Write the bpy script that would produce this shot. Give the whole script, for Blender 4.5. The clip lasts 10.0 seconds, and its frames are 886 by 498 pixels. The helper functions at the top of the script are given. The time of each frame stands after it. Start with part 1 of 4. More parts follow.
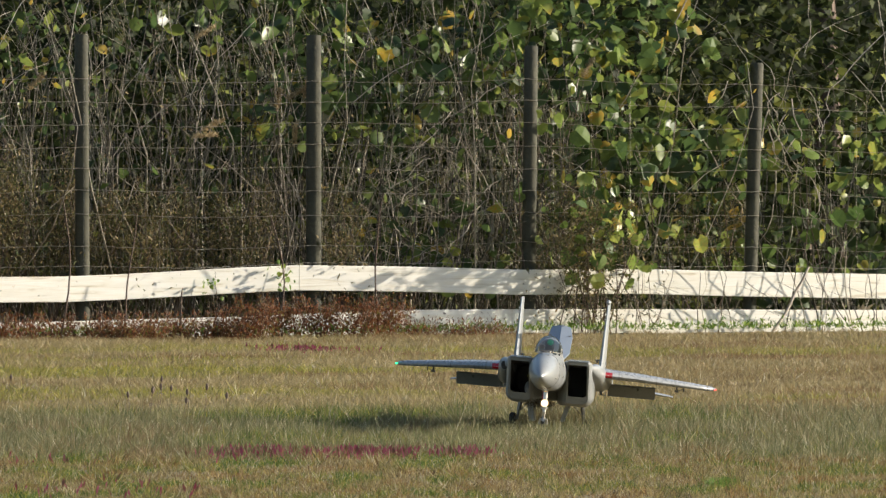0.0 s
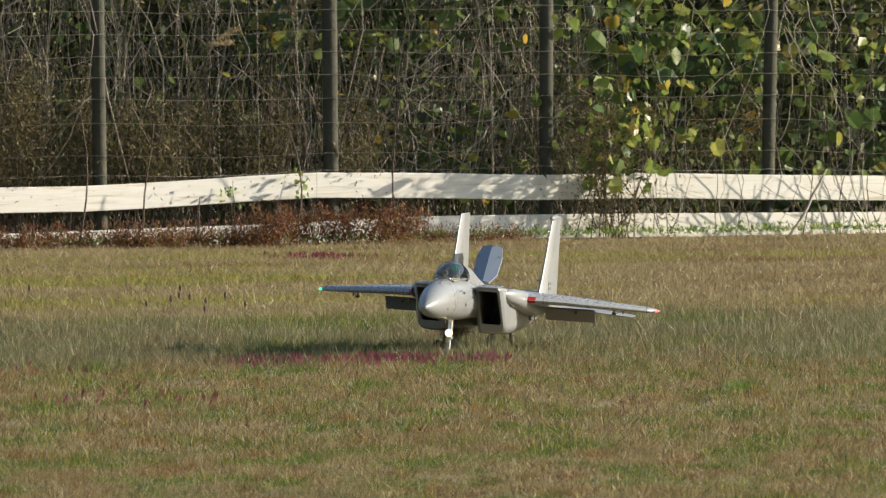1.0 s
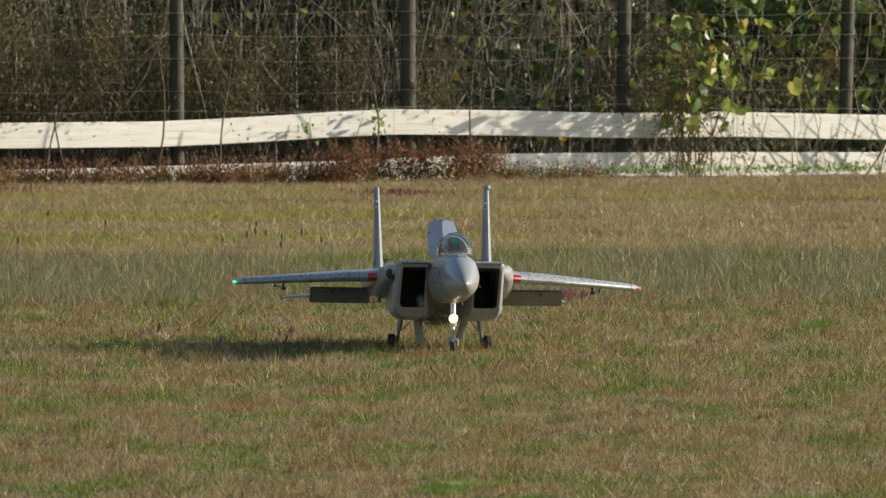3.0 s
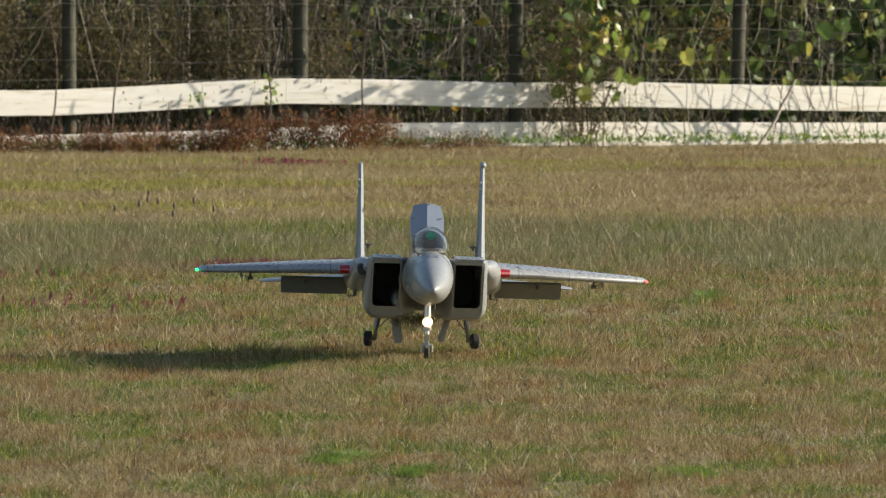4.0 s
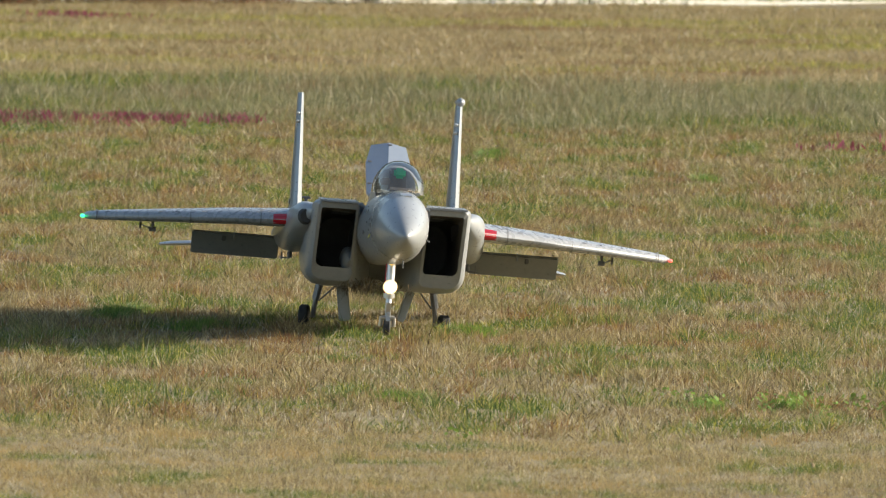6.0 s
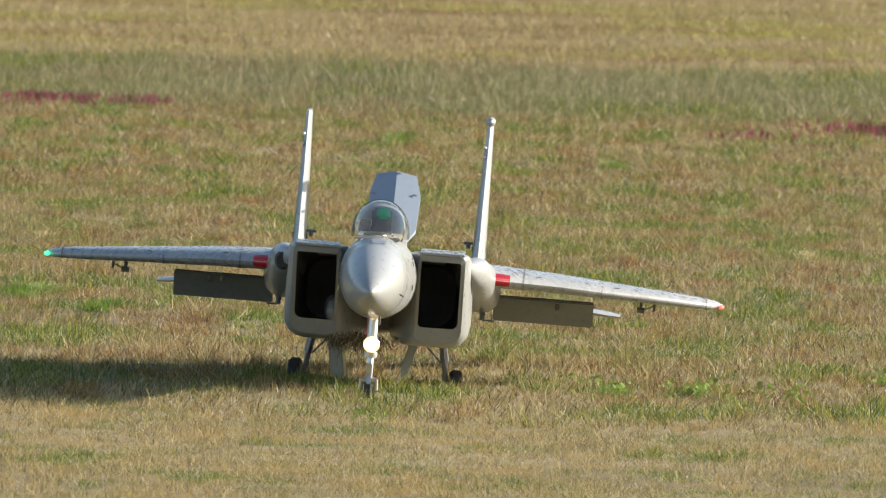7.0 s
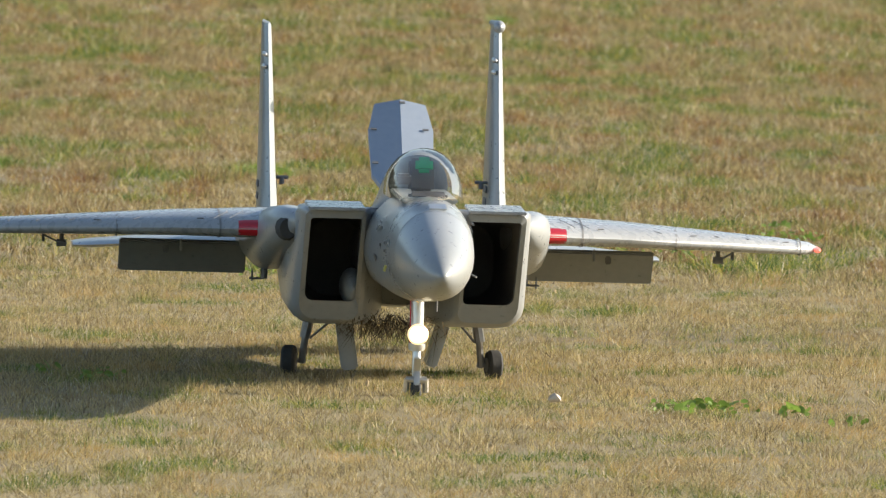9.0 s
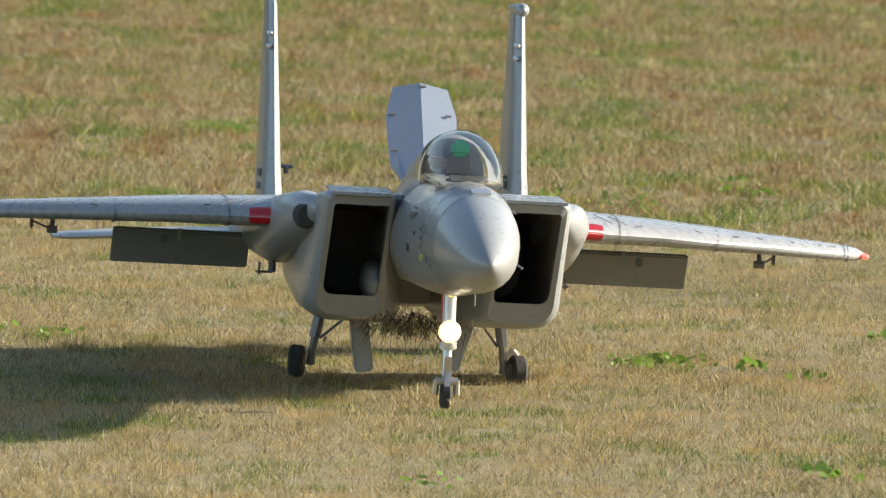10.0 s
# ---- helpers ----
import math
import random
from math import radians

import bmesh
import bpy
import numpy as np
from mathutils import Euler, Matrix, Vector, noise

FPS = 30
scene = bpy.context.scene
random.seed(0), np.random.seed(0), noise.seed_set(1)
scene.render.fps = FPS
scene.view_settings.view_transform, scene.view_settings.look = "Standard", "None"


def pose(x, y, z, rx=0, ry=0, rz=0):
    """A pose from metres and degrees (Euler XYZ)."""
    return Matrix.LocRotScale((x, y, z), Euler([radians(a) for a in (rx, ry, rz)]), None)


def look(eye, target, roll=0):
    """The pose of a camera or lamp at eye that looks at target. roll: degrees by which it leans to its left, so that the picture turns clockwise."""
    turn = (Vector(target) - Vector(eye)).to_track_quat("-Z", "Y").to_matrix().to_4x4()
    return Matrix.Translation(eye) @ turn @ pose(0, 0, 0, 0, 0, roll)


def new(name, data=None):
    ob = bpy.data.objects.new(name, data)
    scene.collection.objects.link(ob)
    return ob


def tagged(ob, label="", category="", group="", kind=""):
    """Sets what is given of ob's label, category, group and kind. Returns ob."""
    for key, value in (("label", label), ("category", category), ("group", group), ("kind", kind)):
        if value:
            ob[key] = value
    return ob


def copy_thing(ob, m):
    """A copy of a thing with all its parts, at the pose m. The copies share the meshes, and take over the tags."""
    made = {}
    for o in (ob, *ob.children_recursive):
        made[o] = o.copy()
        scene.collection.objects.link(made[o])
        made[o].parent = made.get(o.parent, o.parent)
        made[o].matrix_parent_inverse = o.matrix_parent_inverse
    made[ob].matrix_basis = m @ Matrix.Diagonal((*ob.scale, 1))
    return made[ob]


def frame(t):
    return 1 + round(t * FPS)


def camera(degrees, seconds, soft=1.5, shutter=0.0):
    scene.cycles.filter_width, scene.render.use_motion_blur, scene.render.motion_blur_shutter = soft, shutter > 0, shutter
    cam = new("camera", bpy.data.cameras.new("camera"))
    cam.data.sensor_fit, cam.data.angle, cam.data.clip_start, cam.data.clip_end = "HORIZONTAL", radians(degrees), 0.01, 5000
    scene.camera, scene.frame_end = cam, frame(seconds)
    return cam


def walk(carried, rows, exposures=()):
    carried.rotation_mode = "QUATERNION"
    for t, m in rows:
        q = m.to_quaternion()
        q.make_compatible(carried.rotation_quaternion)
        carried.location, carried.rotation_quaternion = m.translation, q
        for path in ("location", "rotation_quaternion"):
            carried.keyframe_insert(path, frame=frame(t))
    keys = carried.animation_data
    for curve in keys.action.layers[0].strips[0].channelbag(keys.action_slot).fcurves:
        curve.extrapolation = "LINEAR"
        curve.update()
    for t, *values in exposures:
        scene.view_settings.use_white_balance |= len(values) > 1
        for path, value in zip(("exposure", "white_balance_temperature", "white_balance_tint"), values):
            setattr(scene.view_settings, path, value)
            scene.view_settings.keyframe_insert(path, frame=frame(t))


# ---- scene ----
# The camera stands on one spot and turns by hand with a long lens.
FOCAL = 20000.0
cam = camera(2 * math.degrees(math.atan(784 / FOCAL)), 10.0, 1.2)
EYE = (0, 0, 1.59)
# the lens keeps its focus on the jet as it rolls up
jet = new("model_jet")
cam.data.dof.use_dof, cam.data.dof.focus_object, cam.data.dof.aperture_fstop = True, jet, 28.0
# seconds, turn to the right, tilt down (both in lens units of 1 / FOCAL), lean in degrees
PATH = (
    (0, -36.3, -351.2, -0.08),
    (0.5, -28.0, -198.6, -0.08),
    (1, -68.4, -185.2, -0.64),
    (1.5, -362.0, -158.2, -0.71),
    (2, -332.7, -136.2, -0.66),
    (3.3, -166.1, -49.7, -0.17),
    (3.5, -134.3, -33.1, -0.13),
    (4, -13.6, -20.5, -0.14),
    (4.5, -0.0, -0.0, -0.00),
    (5, 20.7, 36.0, 0.68),
    (5.3, 192.8, 93.5, 1.08),
    (5.5, 328.7, 160.6, 0.78),
    (5.7, 362.6, 223.2, 0.56),
    (6.8, 474.3, 239.2, 1.53),
    (7, 536.8, 257.5, 1.46),
    (7.5, 557.3, 334.1, 1.42),
    (8, 492.6, 410.3, 1.50),
    (8.5, 639.2, 468.7, 1.00),
    (9, 740.5, 507.6, 1.11),
    (9.5, 794.5, 575.1, 0.92),
    (10, 818.0, 584.7, 0.85),
)
walk(cam, [(t, pose(*EYE, 90 - math.degrees((563 + dn) / FOCAL), 0, -math.degrees(rt / FOCAL)) @ pose(0, 0, 0, 0, 0, lean))
           for t, rt, dn, lean in PATH],
     exposures=((0, 0.9), (2, 0.65), (4.5, 0.82), (5.5, 1.07), (7, 1.3), (8, 1.33), (10, 1.33)))

# ---- light ----
SUN_EL, SUN_FRONT = 20.0, -10.0
sun_way = Vector((math.cos(radians(SUN_EL)) * math.cos(radians(SUN_FRONT)),
                  -math.cos(radians(SUN_EL)) * math.sin(radians(SUN_FRONT)), math.sin(radians(SUN_EL))))
world = bpy.data.worlds.new("world")
scene.world = world
world.use_nodes = True
sky = world.node_tree.nodes.new("ShaderNodeTexSky")
sky.sky_type, sky.sun_disc = "NISHITA", False
sky.sun_elevation, sky.sun_rotation = radians(SUN_EL), radians(90 + SUN_FRONT)
world.node_tree.nodes["Background"].inputs[1].default_value = 0.09
world.node_tree.links.new(sky.outputs[0], world.node_tree.nodes["Background"].inputs[0])
sun = new("sun", bpy.data.lights.new("sun", "SUN"))
sun.data.energy, sun.data.angle, sun.data.color = 5.0, radians(0.5), (1.0, 0.90, 0.75)
sun.matrix_world = look(tuple(sun_way * 30), (0, 0, 0))


# ---- materials ----
def nodes_of(name):
    m = bpy.data.materials.new(name)
    m.use_nodes = True
    nt = m.node_tree
    return m, nt, nt.nodes["Principled BSDF"], nt.nodes["Material Output"]


def ramp_node(nt, stops):
    r = nt.nodes.new("ShaderNodeValToRGB")
    e = r.color_ramp.elements
    while len(e) < len(stops):
        e.new(0.5)
    for k, (p, c) in zip(e, stops):
        k.position, k.color = p, (*c, 1)
    return r


def noise_node(nt, scale, detail=4, coords="Object", stretch=1.0):
    tc = nt.nodes.new("ShaderNodeTexCoord")
    n = nt.nodes.new("ShaderNodeTexNoise")
    n.inputs["Scale"].default_value, n.inputs["Detail"].default_value = scale, detail
    mp = nt.nodes.new("ShaderNodeMapping")
    mp.inputs["Scale"].default_value = (stretch, 1, 1)
    nt.links.new(tc.outputs[coords], mp.inputs[0])
    nt.links.new(mp.outputs[0], n.inputs["Vector"])
    return n


def math_node(nt, op, a, b):
    n = nt.nodes.new("ShaderNodeMath")
    n.operation = op
    for i, v in enumerate((a, b)):
        if isinstance(v, (int, float)):
            n.inputs[i].default_value = v
        else:
            nt.links.new(v, n.inputs[i])
    return n.outputs[0]


def bump(nt, bsdf, height, strength, distance=0.01):
    b = nt.nodes.new("ShaderNodeBump")
    b.inputs["Strength"].default_value, b.inputs["Distance"].default_value = strength, distance
    nt.links.new(height, b.inputs["Height"])
    nt.links.new(b.outputs[0], bsdf.inputs["Normal"])


def surface(name, stops, scale=8.0, rough=0.7, metal=0.0, bumpy=0.2, fine=60.0, coat=0.0):
    """A surface whose colour wanders between stops, with two scales of variation and fine relief."""
    m, nt, b, out = nodes_of(name)
    n1, n2 = noise_node(nt, scale, 5), noise_node(nt, fine, 3)
    mix = math_node(nt, "ADD", math_node(nt, "MULTIPLY", n1.outputs[0], 0.7), math_node(nt, "MULTIPLY", n2.outputs[0], 0.3))
    r = ramp_node(nt, stops)
    nt.links.new(mix, r.inputs[0])
    nt.links.new(r.outputs[0], b.inputs["Base Color"])
    rr = math_node(nt, "ADD", math_node(nt, "MULTIPLY", n2.outputs[0], 0.2), rough - 0.1)
    nt.links.new(rr, b.inputs["Roughness"])
    b.inputs["Metallic"].default_value = metal
    b.inputs["Coat Weight"].default_value = coat
    if bumpy:
        bump(nt, b, n2.outputs[0], bumpy)
    return m


def leafy(name, stops, patch=0.6, spread=0.55, through_light=0.35, rough=0.6, contrast=2.0, shine=0.3, stretch=1.0, single=False):
    """Blades and leaves: a colour for each island, pulled about by patches; light comes through."""
    m, nt, b, out = nodes_of(name)
    chance = nt.nodes.new("ShaderNodeObjectInfo").outputs["Random"] if single else nt.nodes.new("ShaderNodeNewGeometry").outputs["Random Per Island"]
    n = noise_node(nt, patch, 3, stretch=stretch)
    n2 = noise_node(nt, patch * 5, 2)
    big = math_node(nt, "ADD", math_node(nt, "MULTIPLY", math_node(nt, "SUBTRACT", n.outputs[0], 0.5), contrast),
                    math_node(nt, "MULTIPLY", math_node(nt, "SUBTRACT", n2.outputs[0], 0.5), contrast * 0.6))
    isl = math_node(nt, "MULTIPLY", math_node(nt, "SUBTRACT", chance, 0.5), spread * 2)
    f = math_node(nt, "ADD", math_node(nt, "ADD", big, isl), 0.5)
    r = ramp_node(nt, stops)
    nt.links.new(f, r.inputs[0])
    nt.links.new(r.outputs[0], b.inputs["Base Color"])
    b.inputs["Roughness"].default_value = rough
    b.inputs["Specular IOR Level"].default_value = shine
    t = nt.nodes.new("ShaderNodeBsdfTranslucent")
    nt.links.new(r.outputs[0], t.inputs["Color"])
    mx = nt.nodes.new("ShaderNodeMixShader")
    mx.inputs[0].default_value = through_light
    nt.links.new(b.outputs[0], mx.inputs[1])
    nt.links.new(t.outputs[0], mx.inputs[2])
    nt.links.new(mx.outputs[0], out.inputs["Surface"])
    return m


def grass_mat(name, dry, green, rust, patch, stretch, green_at=0.56, rust_at=0.58, pale_share=0.05, edge=13.0):
    """Matted grass: each blade takes its tint from its patch, dry, green or rusty, with some bleached blades everywhere
    that also stand for glints.
    """
    m, nt, b, out = nodes_of(name)
    chance = nt.nodes.new("ShaderNodeNewGeometry").outputs["Random Per Island"]

    def shuffled(k):
        return math_node(nt, "FRACT", math_node(nt, "MULTIPLY", chance, k), 0.0)

    def patches(scale, st, shift, at, k):
        tc, mp, n = (nt.nodes.new("ShaderNode" + w) for w in ("TexCoord", "Mapping", "TexNoise"))
        mp.inputs["Scale"].default_value, mp.inputs["Location"].default_value = (st, 1, 0), (shift, 2 * shift, 0)
        n.inputs["Scale"].default_value, n.inputs["Detail"].default_value, n.inputs["Roughness"].default_value = scale, 5, 0.62
        nt.links.new(tc.outputs["Object"], mp.inputs[0])
        nt.links.new(mp.outputs[0], n.inputs["Vector"])
        f = math_node(nt, "MULTIPLY", math_node(nt, "SUBTRACT", n.outputs[0], at), edge)
        f = math_node(nt, "ADD", f, math_node(nt, "SUBTRACT", shuffled(k), 0.5))
        f = math_node(nt, "MINIMUM", math_node(nt, "MAXIMUM", f, 0.0), 1.0)
        return f

    def mixed(f, a, c):
        mx = nt.nodes.new("ShaderNodeMix")
        mx.data_type = "RGBA"
        nt.links.new(f, mx.inputs[0])
        nt.links.new(a, mx.inputs[6])
        nt.links.new(c, mx.inputs[7])
        return mx.outputs[2]

    def tint(stops, k):
        r = ramp_node(nt, stops)
        nt.links.new(shuffled(k), r.inputs[0])
        return r.outputs[0]
    col = tint(dry, 1.0)
    col = mixed(patches(patch * 2.3, stretch, 11.0, 0.57, 7.3), col, tint([(0.0, (0.16, 0.11, 0.055)), (1.0, (0.28, 0.20, 0.10))], 5.7))
    col = mixed(patches(patch * 1.4, stretch, 3.0, rust_at, 13.1), col, tint(rust, 3.3))
    col = mixed(patches(patch, stretch, 0.0, green_at, 17.7), col, tint(green, 2.9))
    # these pale blades paint sun glints as well as bleached straw
    bleached = math_node(nt, "GREATER_THAN", shuffled(29.0), 1 - pale_share)
    col = mixed(bleached, col, tint([(0.0, (0.44, 0.38, 0.24)), (1.0, (0.60, 0.54, 0.40))], 41.0))
    nt.links.new(col, b.inputs["Base Color"])
    b.inputs["Roughness"].default_value, b.inputs["Specular IOR Level"].default_value = 0.5, 0.22
    t, mx = nt.nodes.new("ShaderNodeBsdfTranslucent"), nt.nodes.new("ShaderNodeMixShader")
    nt.links.new(col, t.inputs["Color"])
    mx.inputs[0].default_value = 0.35
    nt.links.new(b.outputs[0], mx.inputs[1])
    nt.links.new(t.outputs[0], mx.inputs[2])
    nt.links.new(mx.outputs[0], out.inputs["Surface"])
    return m


def lamp_mat(name, colour, strength):
    m, nt, b, out = nodes_of(name)
    b.inputs["Base Color"].default_value = (*colour, 1)
    b.inputs["Roughness"].default_value = 0.2
    b.inputs["Emission Color"].default_value = (*colour, 1)
    b.inputs["Emission Strength"].default_value = strength
    return m


STRAW, TAN, BROWN = (0.40, 0.33, 0.18), (0.29, 0.22, 0.12), (0.16, 0.11, 0.06)
OLIVE, GREEN, YELLOW = (0.18, 0.20, 0.07), (0.10, 0.17, 0.04), (0.43, 0.36, 0.07)
RUST = (0.31, 0.13, 0.06)
M_SOIL = surface("thatch", [(0.3, (0.10, 0.075, 0.04)), (0.5, (0.19, 0.15, 0.07)), (0.7, (0.25, 0.20, 0.10))], 0.5, 0.9, bumpy=0.6, fine=30)
DRY = [(0.0, (0.06, 0.045, 0.025)), (0.25, (0.18, 0.14, 0.07)), (0.6, (0.32, 0.255, 0.12)), (1.0, (0.46, 0.37, 0.17))]
GREENS = [(0.0, (0.045, 0.085, 0.02)), (0.4, (0.09, 0.14, 0.03)), (0.7, (0.16, 0.20, 0.045)), (0.88, (0.34, 0.32, 0.06)), (1.0, (0.44, 0.37, 0.07))]
M_SHORT = grass_mat("short_dry_grass", [(p, tuple(1.15 * v for v in c)) for p, c in DRY], GREENS, [(0.0, TAN), (0.5, (0.46, 0.34, 0.13)), (1.0, (0.36, 0.21, 0.07))], 2.2, 1.3, 0.52, 0.535, 0.065)
M_ROUGH = grass_mat("rough_autumn_grass", DRY, GREENS, [(0.0, (0.08, 0.05, 0.03)), (0.35, (0.19, 0.10, 0.05)), (0.7, (0.31, 0.17, 0.065)), (1.0, (0.42, 0.31, 0.09))], 1.0, 2.4, 0.49, 0.505, 0.05)
M_GREY = grass_mat("grey_green_grass", [(0.0, (0.10, 0.11, 0.05)), (0.5, (0.19, 0.19, 0.09)), (1.0, (0.35, 0.31, 0.17))], GREENS, [(0.0, BROWN), (1.0, TAN)], 0.5, 1.3, 0.54, 0.56, 0.04)
M_FAR = grass_mat("tan_meadow_grass", [(0.0, (0.22, 0.17, 0.085)), (0.3, (0.33, 0.27, 0.14)), (1.0, (0.42, 0.34, 0.18))], [(0.0, (0.13, 0.15, 0.045)), (0.5, (0.31, 0.29, 0.07)), (1.0, (0.42, 0.37, 0.08))], [(0.0, (0.18, 0.12, 0.07)), (1.0, (0.31, 0.20, 0.09))], 0.42, 0.45, 0.52, 0.54, 0.02)
M_PINK = leafy("magenta_weed", [(0.0, (0.15, 0.09, 0.05)), (0.35, (0.27, 0.055, 0.085)), (1.0, (0.46, 0.12, 0.18))], 3, 0.5, 0.3)
M_WEED = leafy("broad_green_leaf", [(0.0, (0.08, 0.15, 0.028)), (0.6, (0.16, 0.25, 0.045)), (1.0, (0.28, 0.35, 0.075))], 3, 0.5, 0.4, 0.5)
# darker tones paint shade into the vine; the front leaves use a lighter copy
M_VINE = leafy("vine_leaf_shaded", [(0.0, (0.04, 0.07, 0.025)), (0.4, (0.08, 0.13, 0.04)), (0.7, (0.16, 0.22, 0.055)), (0.93, (0.29, 0.32, 0.07)), (1.0, (0.44, 0.30, 0.05))], 1.2, 0.5, 0.45, 0.4, 0.9, 0.5)
M_LEAF = leafy("vine_leaf_single", [(0.0, (0.07, 0.12, 0.035)), (0.4, (0.15, 0.22, 0.05)), (0.7, (0.23, 0.30, 0.07)), (0.93, (0.36, 0.38, 0.09)), (1.0, (0.50, 0.30, 0.05))], 6, 0.5, 0.45, 0.4, 0.5, 0.5, single=True)
M_WOODS = leafy("woodland_leaf_in_shade", [(0.0, (0.016, 0.024, 0.009)), (0.6, (0.04, 0.055, 0.017)), (0.93, (0.08, 0.10, 0.03)), (1.0, (0.20, 0.22, 0.055))], 0.8, 0.5, 0.3, 0.6, shine=0.15)
M_DRYLEAF = leafy("dry_goldenrod", [(0.0, (0.055, 0.065, 0.02)), (0.35, (0.10, 0.105, 0.035)), (0.65, (0.15, 0.115, 0.05)), (1.0, (0.30, 0.23, 0.11))], 3, 0.5, 0.3)
M_FOXTAIL = leafy("foxtail_fuzz", [(0.0, (0.28, 0.21, 0.11)), (1.0, (0.52, 0.42, 0.25))], 3, 0.5, 0.4)
M_RED = leafy("red_autumn_weed", [(0.0, (0.08, 0.05, 0.02)), (0.35, (0.16, 0.055, 0.025)), (0.7, (0.29, 0.105, 0.04)), (1.0, (0.22, 0.20, 0.06))], 3, 0.5, 0.3)
M_STEM = leafy("dead_stem", [(0.0, (0.035, 0.03, 0.02)), (0.4, (0.08, 0.065, 0.045)), (0.7, (0.20, 0.165, 0.12)), (0.92, (0.42, 0.37, 0.29)), (1.0, (0.60, 0.54, 0.44))], 1, 0.5, 0.0, 0.45, 0.5, 0.6)
M_DARKSTEM = surface("dark_stem", [(0.3, (0.06, 0.04, 0.03)), (0.7, (0.15, 0.10, 0.07))], 20)
M_PALEBRANCH = surface("bleached_branch", [(0.3, (0.30, 0.25, 0.19)), (0.7, (0.52, 0.46, 0.38))], 20)
M_POST = surface("weathered_post", [(0.3, (0.028, 0.029, 0.019)), (0.5, (0.048, 0.047, 0.030)), (0.7, (0.085, 0.082, 0.055))], 6, 0.85, bumpy=0.5, fine=45)
M_WIRE = surface("galvanised_wire", [(0.3, (0.3, 0.29, 0.27)), (0.7, (0.55, 0.53, 0.5))], 5, 0.45, 0.7, 0)
# near-black tones paint the wood's deep shade onto the backing sheet
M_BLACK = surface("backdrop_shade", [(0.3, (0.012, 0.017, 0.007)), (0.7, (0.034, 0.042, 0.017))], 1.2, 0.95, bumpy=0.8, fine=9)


def board_mat():
    m, nt, b, out = nodes_of("white_painted_board")
    tc = nt.nodes.new("ShaderNodeTexCoord")
    mp = nt.nodes.new("ShaderNodeMapping")
    mp.inputs["Scale"].default_value = (0.6, 1, 9)
    nt.links.new(tc.outputs["Object"], mp.inputs[0])
    n = nt.nodes.new("ShaderNodeTexNoise")
    n.inputs["Scale"].default_value, n.inputs["Detail"].default_value, n.inputs["Distortion"].default_value = 4, 6, 0.8
    nt.links.new(mp.outputs[0], n.inputs["Vector"])
    r = ramp_node(nt, [(0.25, (0.52, 0.46, 0.34)), (0.42, (0.76, 0.73, 0.64)), (0.7, (0.84, 0.82, 0.76))])
    nt.links.new(n.outputs[0], r.inputs[0])
    nt.links.new(r.outputs[0], b.inputs["Base Color"])
    b.inputs["Roughness"].default_value = 0.6
    bump(nt, b, n.outputs[0], 0.25)
    return m


M_BOARD = board_mat()
M_JET = surface("grey_model_paint", [(0.3, (0.20, 0.213, 0.218)), (0.5, (0.24, 0.253, 0.258)), (0.7, (0.275, 0.285, 0.29))], 5, 0.31, bumpy=0.03, fine=70, coat=0.15)
M_FILM = surface("wrinkled_grey_film", [(0.3, (0.22, 0.23, 0.235)), (0.7, (0.29, 0.30, 0.305))], 6, 0.28, bumpy=0.025, fine=55, coat=0.2)
# the brake's bluish shade, mixed into its grey paint
M_JETSHADE = surface("grey_paint_in_shade", [(0.3, (0.20, 0.24, 0.30)), (0.7, (0.25, 0.29, 0.35))], 5, 0.42, bumpy=0.03)
M_SEAM = surface("panel_seam", [(0.3, (0.10, 0.10, 0.10)), (0.7, (0.15, 0.15, 0.15))], 30, 0.6, bumpy=0)
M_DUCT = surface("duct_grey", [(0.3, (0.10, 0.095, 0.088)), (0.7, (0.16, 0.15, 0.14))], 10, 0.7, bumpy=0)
M_METAL = surface("strut_aluminium", [(0.3, (0.5, 0.5, 0.5)), (0.7, (0.68, 0.67, 0.65))], 20, 0.35, 0.9, 0.05)
M_NOZZLE = surface("nozzle_metal", [(0.3, (0.12, 0.11, 0.10)), (0.7, (0.25, 0.23, 0.2))], 20, 0.45, 0.8, 0.05)
# gear metal darkened so the main legs look shaded
M_GEARSHADE = surface("shaded_gear_metal", [(0.3, (0.16, 0.16, 0.16)), (0.7, (0.26, 0.25, 0.24))], 20, 0.45, 0.6, 0.05)
M_TYRE = surface("tyre_rubber", [(0.3, (0.018, 0.018, 0.018)), (0.7, (0.045, 0.043, 0.04))], 30, 0.85)
M_REDLENS = lamp_mat("red_lens", (0.24, 0.007, 0.013), 0.05)
M_TIPRED = lamp_mat("red_tip_light", (1.0, 0.15, 0.10), 0.5)
M_TIPGREEN = lamp_mat("green_tip_light", (0.03, 0.85, 0.25), 1.5)
M_LAMP = lamp_mat("landing_light", (1.0, 0.86, 0.60), 1.5)
M_RIM = lamp_mat("glowing_rim", (1.0, 0.70, 0.36), 0.55)
M_AMBER = lamp_mat("amber_light", (1.0, 0.62, 0.12), 0.7)
M_YELLOW = surface("faded_yellow_paint", [(0.3, (0.38, 0.33, 0.05)), (0.7, (0.46, 0.40, 0.08))], 20, 0.5, bumpy=0)
M_GREENPLASTIC = surface("green_plastic", [(0.3, (0.02, 0.26, 0.10)), (0.7, (0.03, 0.36, 0.15))], 20, 0.5, bumpy=0)
# straw tints darkened to paint in the shade of the nacelle
M_STRAWSHADE = leafy("caught_straw_in_shade", [(0.0, (0.03, 0.022, 0.012)), (0.7, (0.07, 0.05, 0.026)), (1.0, (0.25, 0.18, 0.09))], 5, 0.5, 0.2)


